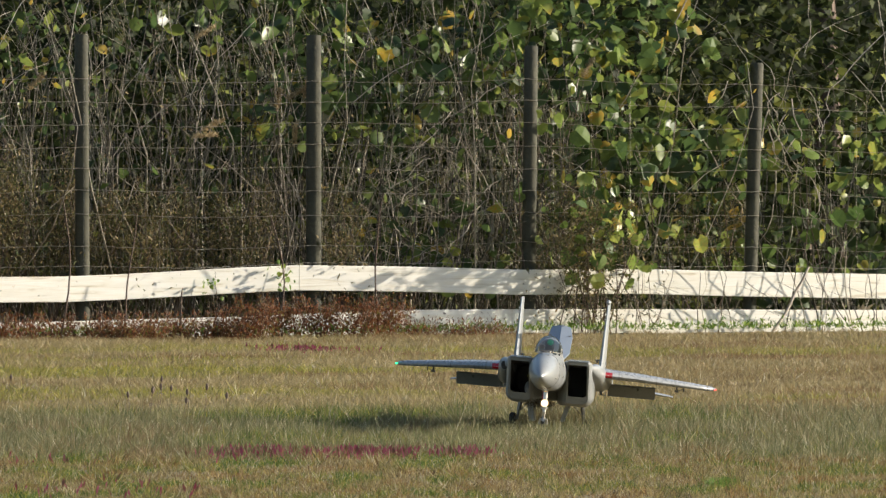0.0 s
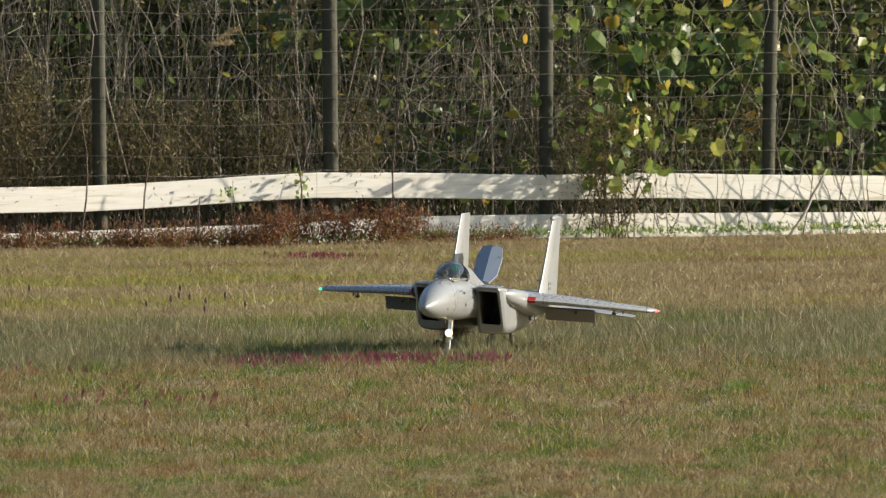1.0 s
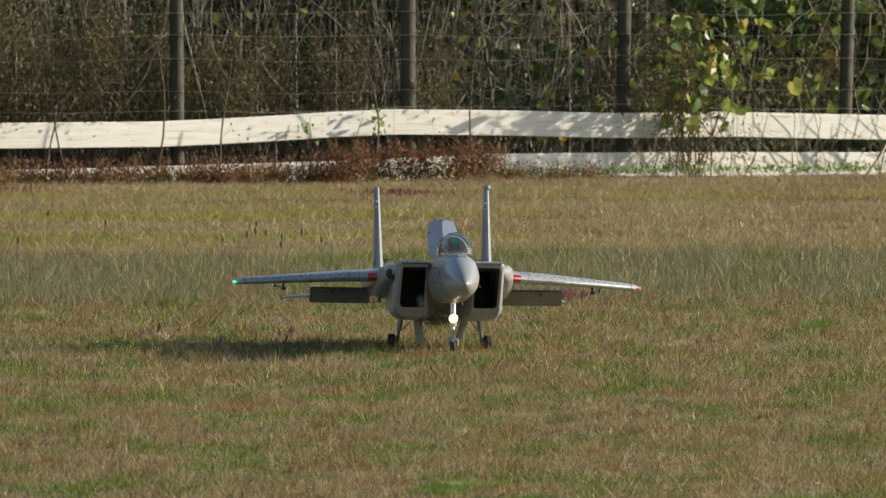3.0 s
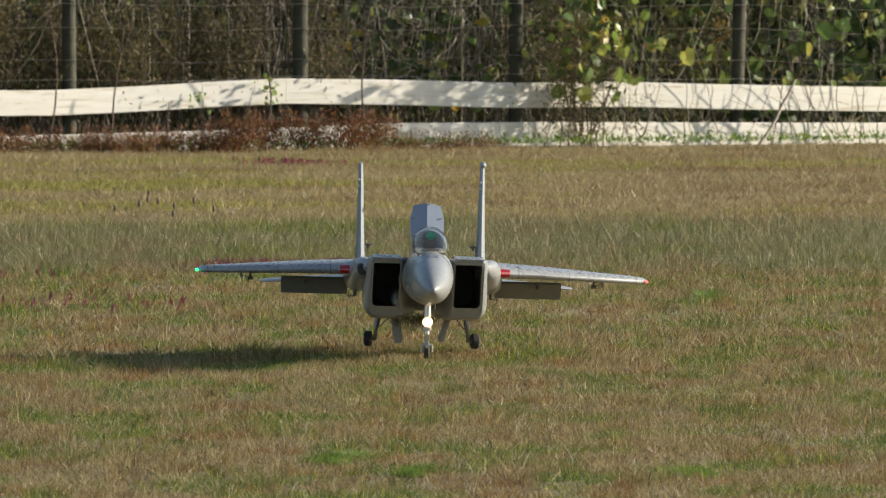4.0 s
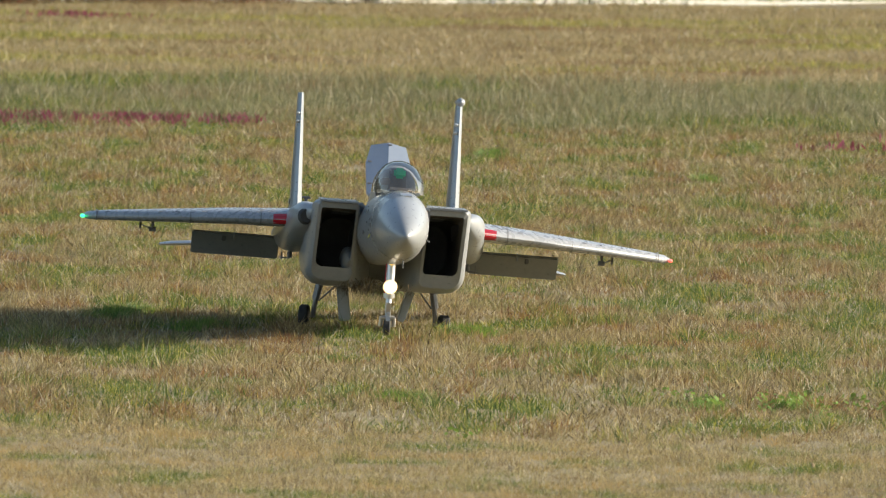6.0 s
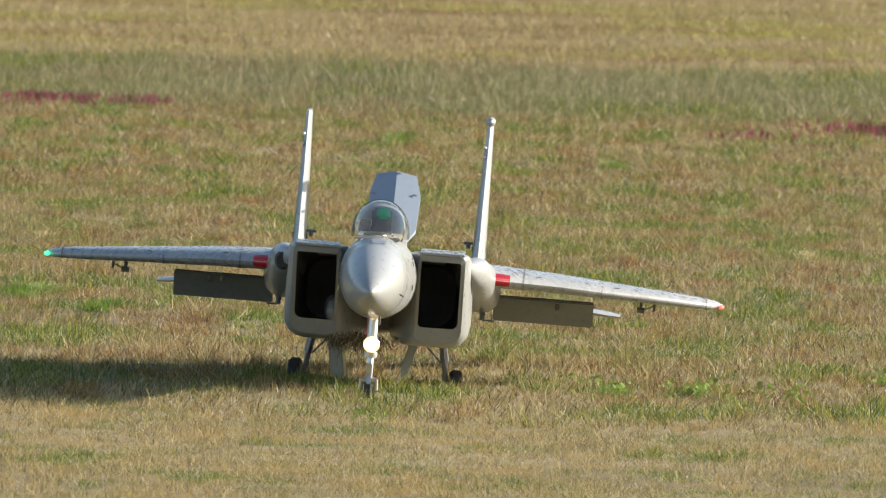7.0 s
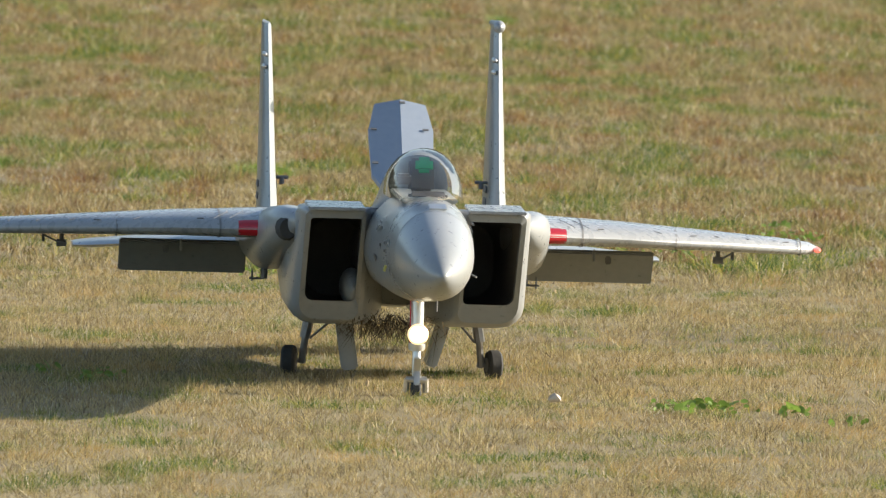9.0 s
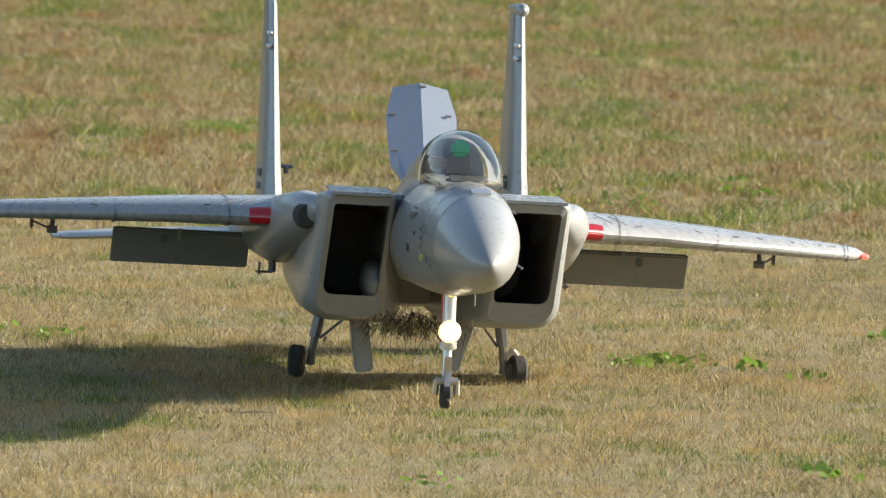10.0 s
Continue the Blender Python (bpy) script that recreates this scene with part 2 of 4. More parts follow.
def glass_mat():
    m, nt, b, out = nodes_of("canopy_glass")
    clear, gloss, mx, fr = (nt.nodes.new("ShaderNode" + k) for k in ("BsdfTransparent", "BsdfGlossy", "MixShader", "Fresnel"))
    clear.inputs["Color"].default_value = (0.90, 0.92, 0.92, 1)
    gloss.inputs["Roughness"].default_value = 0.06
    fr.inputs["IOR"].default_value = 1.5
    nt.links.new(fr.outputs[0], mx.inputs[0])
    nt.links.new(clear.outputs[0], mx.inputs[1])
    nt.links.new(gloss.outputs[0], mx.inputs[2])
    nt.links.new(mx.outputs[0], out.inputs["Surface"])
    return m


M_GLASS = glass_mat()


# ---- building helpers ----
def finish(name, bm, material, parent=None, label="", smooth=True, angle=35):
    bmesh.ops.recalc_face_normals(bm, faces=bm.faces[:])
    me = bpy.data.meshes.new(name)
    bm.to_mesh(me)
    bm.free()
    me.materials.append(material)
    if smooth:
        me.shade_smooth()
        me.set_sharp_from_angle(angle=radians(angle))
    ob = new(name, me)
    ob.parent = parent
    return tagged(ob, label)


part = finish


def box(size, at, turn=None, bevel=0.0):
    bm = bmesh.new()
    m = Matrix.Translation(at) @ (turn or Matrix.Identity(4)) @ Matrix.Diagonal((*size, 1))
    bmesh.ops.create_cube(bm, size=1, matrix=m)
    if bevel:
        bmesh.ops.bevel(bm, geom=bm.edges[:], offset=bevel, segments=2, affect="EDGES")
    return bm


def tube(bm, a, b, r0, r1=None, n=8):
    """A capped rod from a to b, added to bm."""
    a, b = Vector(a), Vector(b)
    m = Matrix.Translation((a + b) / 2) @ (b - a).to_track_quat("Z", "Y").to_matrix().to_4x4()
    bmesh.ops.create_cone(bm, cap_ends=True, segments=n, radius1=r0, radius2=r0 if r1 is None else r1, depth=(b - a).length, matrix=m)
    return bm


def rod(a, b, r0, r1=None, n=8):
    return tube(bmesh.new(), a, b, r0, r1, n)


def loft(rings, cap0=True, cap1=True, closed=True):
    bm = bmesh.new()
    vs = [[bm.verts.new(p) for p in r] for r in rings]
    k = len(rings[0])
    for a, b in zip(vs, vs[1:]):
        for i in range(k if closed else k - 1):
            bm.faces.new((a[i], a[(i + 1) % k], b[(i + 1) % k], b[i]))
    if cap0:
        bm.faces.new(vs[0][::-1])
    if cap1:
        bm.faces.new(vs[-1])
    return bm


def oval(y, cx, cz, rx, rz, n=24, power=2.0):
    pts = []
    for i in range(n):
        a = 2 * math.pi * i / n
        c, s = math.cos(a), math.sin(a)
        pts.append((cx + rx * math.copysign(abs(c) ** (2 / power), c), y, cz + rz * math.copysign(abs(s) ** (2 / power), s)))
    return pts


def raw_mesh(name, verts, faces_n, idx, material, parent=None):
    """A mesh straight from arrays: all faces have faces_n corners."""
    me = bpy.data.meshes.new(name)
    nf = len(idx) // faces_n
    me.vertices.add(len(verts))
    me.vertices.foreach_set("co", np.ascontiguousarray(verts, dtype=np.float32).ravel())
    me.loops.add(len(idx))
    me.loops.foreach_set("vertex_index", np.ascontiguousarray(idx, dtype=np.int32))
    me.polygons.add(nf)
    me.polygons.foreach_set("loop_start", np.arange(0, len(idx), faces_n, dtype=np.int32))
    me.update(calc_edges=True)
    me.materials.append(material)
    ob = new(name, me)
    ob.parent = parent
    return ob


rng = np.random.default_rng(7)


def ground_z(x, y):
    """Height of the field: level by the fence, a slow rise towards the camera, small humps."""
    x, y = np.asarray(x, float), np.asarray(y, float)
    rise = 0.157 * (np.clip(53 - y, 0, 36) / 32) ** 2.2
    humps = 0.006 * np.sin(1.7 * x + 0.6 * y) + 0.006 * np.sin(0.9 * y - 1.1 * x + 1) + 0.004 * np.sin(2.9 * y + 2.3 * x)
    return rise + humps * (y > 8) - 0.03


# ---- ground ----
def build_ground():
    xs = np.concatenate([[-3000, -600, -150, -60, -30], np.arange(-16, 16.1, 0.4), [30, 60, 150, 600, 3000]])
    ys = np.concatenate([[-3000, -600, -150, -40, -10, 0, 5], np.arange(9, 97, 0.4), [105, 130, 200, 600, 4000]])
    X, Y = np.meshgrid(xs, ys)
    V = np.stack([X, Y, ground_z(X, Y)], -1).reshape(-1, 3)
    nx, ny = len(xs), len(ys)
    i, j = np.meshgrid(np.arange(nx - 1), np.arange(ny - 1))
    a = (j * nx + i).ravel()
    idx = np.stack([a, a + 1, a + nx + 1, a + nx], 1).ravel()
    ob = raw_mesh("ground", V, 4, idx, M_SOIL)
    ob.data.shade_smooth()
    return tagged(ob, "dry thatch and soil under an autumn meadow", "ground", kind="structure")


def left_edge(y):
    return np.where(y > 34, -0.062 * y, np.where(y > 31, -0.052 * y, -0.036 * y)) - 0.1


def right_edge(y):
    return np.where(y > 60, 0.073 * y, 0.084 * y) + 0.1


def blades(name, y0, y1, per_m2, height, width, material, label, jitter=0.8, lean=0.5, edges=None, bend=True, tufty=1.0, tuft=(1, 0.0)):
    lo, hi = edges or (left_edge, right_edge)
    ya, yb = y0, y1
    area = np.trapz(hi(np.linspace(ya, yb, 50)) - lo(np.linspace(ya, yb, 50)), np.linspace(ya, yb, 50))
    each, radius = tuft
    n = int(area * per_m2 / each)
    y = rng.uniform(ya, yb, n * 2)
    wd = hi(y) - lo(y)
    y = y[rng.uniform(0, wd.max(), n * 2) < wd][:n]
    n = len(y)
    x = lo(y) + rng.uniform(0, 1, n) * (hi(y) - lo(y))
    # ragged borders between the kinds of grass
    y = y + rng.normal(0, jitter, n) * 0.5
    # blades spring from tufts, each of its own vigour
    grow = np.repeat(rng.uniform(0.35, 1.55, n), each)
    x, y = np.repeat(x, each), np.repeat(y, each)
    n = len(x)
    ox, oy = rng.normal(0, 1, n), rng.normal(0, 1, n)
    x, y = x + ox * radius, y + oy * radius * 1.5
    y = np.minimum(y, 88.8)
    clump = (np.sin(27 * x + 3 * np.sin(2.1 * y)) * np.sin(4.3 * y + 2 * np.sin(11 * x)) * 0.5 + 0.5) * (np.sin(6.1 * x + 1.7 * y) * 0.3 + 0.7)
    h = grow * height * (0.35 + 0.5 * rng.random(n) + tufty * clump ** 2 * rng.random(n))
    w = width * rng.uniform(0.6, 1.3, n)
    az = np.arctan2(oy, ox) + rng.normal(0, 0.8, n)
    ln = lean * rng.random(n) * h * 1.6
    dx, dy = np.cos(az) * ln, np.sin(az) * ln
    face = rng.uniform(-0.9, 0.9, n)
    ux, uy = np.cos(face) * w / 2, np.sin(face) * w / 2
    z = ground_z(x, y) - 0.004
    base = np.stack([x, y, z], 1)
    side = np.stack([ux, uy, np.zeros(n)], 1)
    tip = base + np.stack([dx, dy, h], 1)
    if bend:
        mid = base + np.stack([dx * 0.3, dy * 0.3, h * 0.62], 1)
        V = np.stack([base - side, base + side, mid + side * 0.75, mid - side * 0.75, tip], 1).reshape(-1, 3)
        k = np.arange(n)[:, None] * 5
        idx = np.concatenate([k + np.array([0, 1, 2]), k + np.array([0, 2, 3]), k + np.array([3, 2, 4])], 1).ravel()
    else:
        V = np.stack([base - side, base + side, tip], 1).reshape(-1, 3)
        idx = np.arange(n * 3)
    ob = raw_mesh(name, V, 3, idx, material)
    return tagged(ob, label, "grass", kind="stuff")


build_ground()
near = (lambda y: -0.022 * y - 0.1, right_edge)
blades("short_grass", 16.5, 27.4, 16000, 0.0215, 0.0017, M_SHORT, "short straw-coloured mown grass, dry in autumn", 0.25, 1.1, near, False, 0.9, (16, 0.013))
blades("rough_grass", 27.2, 44, 5600, 0.032, 0.0032, M_ROUGH, "rough yellow, green and rust autumn grass", 0.4, 1.1, bend=False, tufty=1.3, tuft=(14, 0.022))
blades("rough_grass", 27.2, 44, 220, 0.044, 0.0026, M_ROUGH, "longer bent blades in the rough autumn grass", 0.4, 1.3, tufty=1.2)
blades("rough_grass", 43, 56.5, 2900, 0.040, 0.0046, M_ROUGH, "rough yellow, green and rust autumn grass", 0.6, 1.1, bend=False, tufty=1.2, tuft=(12, 0.032))
blades("grey_grass", 55.5, 64.5, 1700, 0.075, 0.0052, M_GREY, "taller grey-green seeding meadow grass", 0.8, 0.9, bend=False, tufty=1.3, tuft=(14, 0.06))
blades("meadow_grass", 64, 88.6, 1000, 0.05, 0.009, M_FAR, "tan and yellow meadow grass before the fence", 0.8, 1.2, bend=False, tuft=(8, 0.05))
for outer in ((lambda y: -12 + 0 * y, left_edge), (right_edge, lambda y: 12 + 0 * y)):
    blades("outer_grass", 12, 88, 45, 0.06, 0.012, M_FAR, "sparse tan grass beside the runway strip", 0.8, 0.7, outer, False)


# ---- the model jet ----
def build_jet():
    tagged(jet, "large grey radio-controlled twin-tail jet fighter model taxiing on grass", "model aircraft")

    # forward fuselage and radome
    st = ((-1.21, 0.0765, 0.0865, 0.295), (-1.10, 0.082, 0.096, 0.298), (-0.98, 0.086, 0.102, 0.297),
          (-0.85, 0.092, 0.107, 0.292), (-0.65, 0.097, 0.105, 0.285), (-0.40, 0.10, 0.085, 0.265), (-0.05, 0.10, 0.07, 0.24))
    fus = part("fuselage", loft([oval(y, 0, z, rx, rz, 28, 2.1) for y, rx, rz, z in st], False, True), M_JET, jet)
    cone = ((-1.487, 0.003, 0.003, 0.272), (-1.480, 0.010, 0.010, 0.272), (-1.45, 0.027, 0.027, 0.274), (-1.41, 0.043, 0.044, 0.278),
            (-1.36, 0.056, 0.058, 0.283), (-1.29, 0.068, 0.074, 0.289), (-1.21, 0.0765, 0.0865, 0.295))
    part("radome", loft([oval(y, 0, z, rx, rz, 28, 2 + 0.1 * (y + 1.487) / 0.28) for y, rx, rz, z in cone], True, False), M_JET, jet, "smooth pointed grey nose cone", angle=60)
    part("panel_seam", loft([oval(-1.2115, 0, 0.295, 0.0768, 0.0868, 28, 2.1), oval(-1.2095, 0, 0.295, 0.0769, 0.0869, 28, 2.1)], False, False), M_SEAM, fus)
    part("hatch", box((0.034, 0.05, 0.003), (0.006, -1.17, 0.3868), pose(0, 0, 0, 8), 0.001), M_METAL, fus, "bare patch of bright tape")
    part("probe", rod((0.02, -1.02, 0.205), (0.02, -1.02, 0.178), 0.0022), M_SEAM, fus)
    part("probe", rod((0.068, -1.25, 0.265), (0.078, -1.262, 0.260), 0.002), M_SEAM, fus)
    # windscreen fairing, stencils and a small yellow plate
    part("windscreen_fairing", loft([oval(y, 0, z, rx, rz, 28, 2.1) for y, z, rx, rz in ((-1.125, 0.2973, 0.0811, 0.0942), (-1.10, 0.298, 0.0826, 0.0967), (-1.07, 0.2978, 0.0836, 0.0982), (-1.055, 0.2976, 0.0841, 0.0989))], False, False), M_FILM, fus, "paler fairing strip before the windscreen")
    part("marking", box((0.003, 0.016, 0.012), (-0.0865, -1.10, 0.263), pose(0, 0, 0, 0, 14, 4)), M_YELLOW, fus, "small faded yellow plate")
    for y, z in ((-1.06, 0.31), (-1.06, 0.295), (-1.06, 0.28), (-1.0, 0.335), (-0.96, 0.30)):
        part("marking", box((0.002, 0.012, 0.006), (-0.0868 - 0.02 * (y + 1.06), y, z)), M_SEAM, fus)
    for s in (-1, 1):
        for k, (y, z) in enumerate(((-0.97, 0.345), (-0.9, 0.33), (-0.86, 0.27))):
            part("marking", box((0.002, 0.03 if k else 0.05, 0.012 if k else 0.004), (s * (0.0885 + 0.002 * k), y, z), pose(0, 0, 0, 0, s * -20 * (k < 2), 0), 0), M_SEAM, fus)

    # spine behind the canopy
    sp = ((-0.66, 0.058, 0.40, 0.062), (-0.52, 0.062, 0.385, 0.062), (-0.35, 0.062, 0.352, 0.045), (-0.12, 0.06, 0.32, 0.022), (0.2, 0.06, 0.295, 0.018))
    part("spine", loft([oval(y, 0, z, rx, rz, 20, 2.2) for y, rx, z, rz in sp]), M_JET, jet)

    # canopy: a blown bubble over a dark tub, with its seat
    can = []
    n = 16
    for y, hw, top, base in ((-1.075, 0.012, 0.404, 0.396), (-1.04, 0.042, 0.425, 0.393), (-0.98, 0.060, 0.453, 0.39), (-0.90, 0.068, 0.476, 0.388),
                             (-0.82, 0.070, 0.482, 0.388), (-0.74, 0.069, 0.476, 0.388), (-0.66, 0.064, 0.46, 0.388)):
        hw *= 1.05
        can.append([(hw * math.cos(math.pi * i / (n - 1)), y, base + (top - base) * math.sin(math.pi * i / (n - 1)) ** 0.85) for i in range(n)])
    g = part("canopy", loft(can, False, False, False), M_GLASS, jet, "clear blown plastic bubble canopy", angle=180)
    g.visible_shadow = False
    part("canopy_frame", loft([[(1.03 * p[0], -0.668 + d, 0.388 + (p[2] - 0.388) * 1.02) for p in can[6]] for d in (-0.012, 0.012)], False, False, False), M_JET, g)
    part("cockpit_tub", box((0.11, 0.36, 0.01), (0, -0.84, 0.390), None, 0.003), M_JET, jet, "grey cockpit floor and coaming")
    part("instrument_shroud", box((0.075, 0.05, 0.016), (0, -0.985, 0.394), pose(0, 0, 0, 12), 0.006), M_TYRE, jet)
    seat = part("seat", box((0.05, 0.02, 0.065), (0, -0.745, 0.425), pose(0, 0, 0, -12), 0.006), M_DUCT, jet, "black ejection seat")
    part("headrest", box((0.034, 0.022, 0.03), (0.004, -0.765, 0.446), pose(0, 0, 0, -12), 0.007), M_GREENPLASTIC, seat, "bright green plastic block on the seat")
    part("console", box((0.03, 0.05, 0.02), (-0.038, -0.80, 0.42), None, 0.004), M_NOZZLE, seat)

    # intakes and engine nacelles
    for s in (-1, 1):
        def ring(y, x0, x1, z0, z1, r, rake=0.0, n=5):
            """Rounded rectangle, the outer lower corner round; rake pulls the lower edge back."""
            pts = []
            cs = ((x1 - r[0], z1 - r[0], r[0], 0), (x0 + r[1], z1 - r[1], r[1], 90), (x0 + r[2], z0 + r[2], r[2], 180), (x1 - r[3], z0 + r[3], r[3], 270))
            for cx, cz, rr, a0 in cs:
                for i in range(n):
                    a = radians(a0 + 90 * i / (n - 1))
                    z = cz + rr * math.sin(a)
                    pts.append((s * (cx + rr * math.cos(a)), y + rake * (z1 - z) / (z1 - z0), z))
            return pts
        outer = [ring(-0.655, 0.098, 0.216, 0.122, 0.347, (0.012, 0.006, 0.02, 0.034), 0.20),
                 ring(-0.645, 0.092, 0.221, 0.117, 0.352, (0.012, 0.006, 0.02, 0.038), 0.20),
                 ring(-0.60, 0.085, 0.229, 0.113, 0.353, (0.014, 0.006, 0.02, 0.042), 0.17),
                 ring(-0.40, 0.06, 0.236, 0.106, 0.341, (0.03, 0.01, 0.02, 0.055), 0.06),
                 ring(-0.10, 0.03, 0.236, 0.10, 0.322, (0.05, 0.01, 0.03, 0.065)),
                 ring(0.25, 0.015, 0.225, 0.105, 0.300, (0.06, 0.02, 0.05, 0.08)),
                 ring(0.60, 0.012, 0.205, 0.12, 0.285, (0.075, 0.05, 0.07, 0.08)),
                 ring(0.84, 0.015, 0.195, 0.13, 0.285, (0.075, 0.07, 0.07, 0.075))]
        inner = [ring(-0.655, 0.098, 0.216, 0.122, 0.347, (0.012, 0.006, 0.02, 0.034), 0.20),
                 ring(-0.652, 0.106, 0.206, 0.160, 0.332, (0.006, 0.004, 0.010, 0.018), 0.17),
                 ring(-0.60, 0.105, 0.207, 0.158, 0.334, (0.006, 0.004, 0.010, 0.018), 0.155)]
        nac = part("nacelle", loft(outer, False, True), M_JET, jet)
        part("intake_lip", loft(inner, False, False), M_JET, nac, angle=30)
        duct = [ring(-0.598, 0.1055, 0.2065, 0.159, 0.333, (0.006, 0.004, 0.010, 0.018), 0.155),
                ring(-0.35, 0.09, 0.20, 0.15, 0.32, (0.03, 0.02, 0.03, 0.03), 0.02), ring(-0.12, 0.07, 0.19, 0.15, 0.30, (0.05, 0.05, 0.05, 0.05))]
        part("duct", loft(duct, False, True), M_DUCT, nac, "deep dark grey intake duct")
        part("ramp", box((0.112, 0.165, 0.006), (s * 0.157, -0.598, 0.3540), pose(0, 0, 0, 1.5), 0.0015), M_FILM, nac, "flat hinged intake ramp over the intake")
        if s < 0:
            part("fan_cone", loft([oval(y, -0.110, 0.186, r, r * 1.5, 16) for y, r in ((-0.50, 0.002), (-0.485, 0.014), (-0.45, 0.021), (-0.40, 0.024))]), M_JET, nac, "pale cone seen inside the duct")
        noz = loft([oval(y, s * 0.105, 0.207, r, r, 20) for y, r in ((0.82, 0.076), (0.92, 0.075), (1.02, 0.066), (1.03, 0.06), (0.95, 0.058))], False, True)
        part("nozzle", noz, M_NOZZLE, jet, "dark metal exhaust nozzle")
        # shoulder fairing and tail boom
        sh = ((-0.54, 0.222, 0.318, 0.006, 0.010), (-0.50, 0.232, 0.31, 0.024, 0.03), (-0.42, 0.240, 0.302, 0.040, 0.042), (-0.30, 0.238, 0.290, 0.050, 0.046),
              (-0.20, 0.245, 0.275, 0.050, 0.055), (0.0, 0.25, 0.250, 0.055, 0.060), (0.4, 0.25, 0.237, 0.052, 0.047), (0.8, 0.25, 0.232, 0.04, 0.034), (1.08, 0.25, 0.228, 0.014, 0.012))
        boom = part("shoulder_fairing", loft([oval(y, s * cx, cz, rx, rz, 20, 2.3) for y, cx, cz, rx, rz in sh]), M_JET, jet)
        if s < 0:
            # solid plug, its black colour stands for the dark inside the port
            part("gun_port", loft([oval(y, -0.243, 0.302, rx, rx * 1.15, 14) for y, rx in ((-0.5165, 0.017), (-0.495, 0.022), (-0.44, 0.025))]), M_TYRE, boom, "gun port, a black plug standing for the shaded hole")
            part("gun_muzzle", rod((-0.247, -0.514, 0.301), (-0.247, -0.44, 0.301), 0.005, n=8), M_NOZZLE, boom)

        # wing
        def foil(x, y0, y1, z, t):
            c = y1 - y0
            up = ((0, 0), (0.012, 0.28), (0.05, 0.62), (0.14, 0.92), (0.32, 1.0), (0.6, 0.72), (1.0, 0.06))
            lo = ((0.85, -0.15), (0.6, -0.45), (0.32, -0.62), (0.14, -0.66), (0.05, -0.52), (0.012, -0.28))
            return [(s * x, y0 + u * c, z + v * t * 0.6) for u, v in up + lo]
        wing = part("wing", loft([foil(0.262, -0.285, 0.36, 0.286, 0.056), foil(0.45, -0.14, 0.355, 0.277, 0.048), foil(0.66, 0.02, 0.352, 0.262, 0.038),
                                  foil(0.80, 0.125, 0.35, 0.252, 0.031), foil(0.855, 0.18, 0.345, 0.248, 0.024), foil(0.876, 0.235, 0.325, 0.246, 0.01)]), M_FILM, jet, angle=50)
        tip = loft([oval(y, s * 0.872, 0.247, r, r * 0.8, 10) for y, r in ((0.175, 0.001), (0.182, 0.004), (0.20, 0.007), (0.24, 0.007), (0.26, 0.004))])
        part("tip_light", tip, M_TIPRED if s > 0 else M_TIPGREEN, wing, "lit red wingtip light" if s > 0 else "lit green wingtip light")
        def nose_strip(x, t):
            f0 = (x - 0.262) / 0.188
            y0, y1, z0, t0 = -0.285 + f0 * 0.145, 0.36, 0.286 - f0 * 0.009, 0.056 - f0 * 0.008
            return [(s * x, y0 - 0.002 + u * (y1 - y0), z0 + v * (t0 + t) * 0.6)
                    for u, v in ((0.030, -0.40), (0.010, -0.23), (0.004, -0.1), (0.004, 0.12), (0.012, 0.28), (0.030, 0.47), (0.036, 0.5))]
        part("root_light", loft([nose_strip(x, t) for x, t in ((0.277, 0.001), (0.279, 0.003), (0.312, 0.003), (0.322, 0.0005), (0.327, -0.002))], False, False, False), M_REDLENS, wing,
             "red plastic light set flush in the wing's leading edge", angle=60)
        for x in (0.40, 0.60, 0.80):
            ym, zm = -0.285 + (x - 0.262) * 0.76, 0.291 - (x - 0.262) * 0.066
            part("marking", box((0.016, 0.0015, 0.0015), (s * x, ym + 0.016, zm + 0.0185 - (x - 0.26) * 0.016), pose(0, 0, 0, 40, 0, s * 37)), M_SEAM, wing)
        for x in (0.36, 0.56, 0.83):
            f0 = (x - 0.262) / 0.593
            y0, z0, t0 = -0.285 + f0 * 0.455, 0.2866 - f0 * 0.038, 0.0575 - f0 * 0.027
            part("panel_seam", loft([foil(x + d, y0 - 0.0015 + d * 0.77, 0.34, z0, t0 + 0.001) for d in (0.0, 0.0035)], False, False), M_SEAM, wing)
        # slanting panel joints on the upper skin
        for x, d in ((0.345, 0.03), (0.375, 0.03), (0.53, 0.045), (0.655, 0.05), (0.72, 0.04), (0.775, 0.025)):
            f0, f1 = (x - 0.262) / 0.593, (x - d - 0.262) / 0.593
            a = (s * x, -0.285 + f0 * 0.455 + 0.010, 0.2866 - f0 * 0.038 + (0.0575 - f0 * 0.027) * 0.6 * 0.66)
            c = (s * (x - d), -0.285 + f1 * 0.455 + 0.085, 0.2866 - f1 * 0.038 + (0.0575 - f1 * 0.027) * 0.6 * 0.97)
            part("panel_seam", rod(a, c, 0.0006, n=4), M_SEAM, wing)
        flap = part("flap", box((0.258, 0.012, 0.082), (s * 0.415, 0.295, 0.197), pose(0, 0, 0, 38), 0.003), M_JET, wing, "lowered trailing-edge flap")
        part("flap_horn", box((0.005, 0.02, 0.026), (s * 0.42, 0.245, 0.222), None, 0.002), M_JET, flap)
        part("flap_horn", box((0.012, 0.012, 0.016), (s * 0.45, 0.255, 0.212), None, 0.002), M_SEAM, flap)
        lk = bmesh.new()
        tube(lk, (s * 0.665, 0.16, 0.256), (s * 0.665, 0.155, 0.226), 0.0045)
        tube(lk, (s * 0.655, 0.155, 0.224), (s * 0.675, 0.155, 0.224), 0.007)
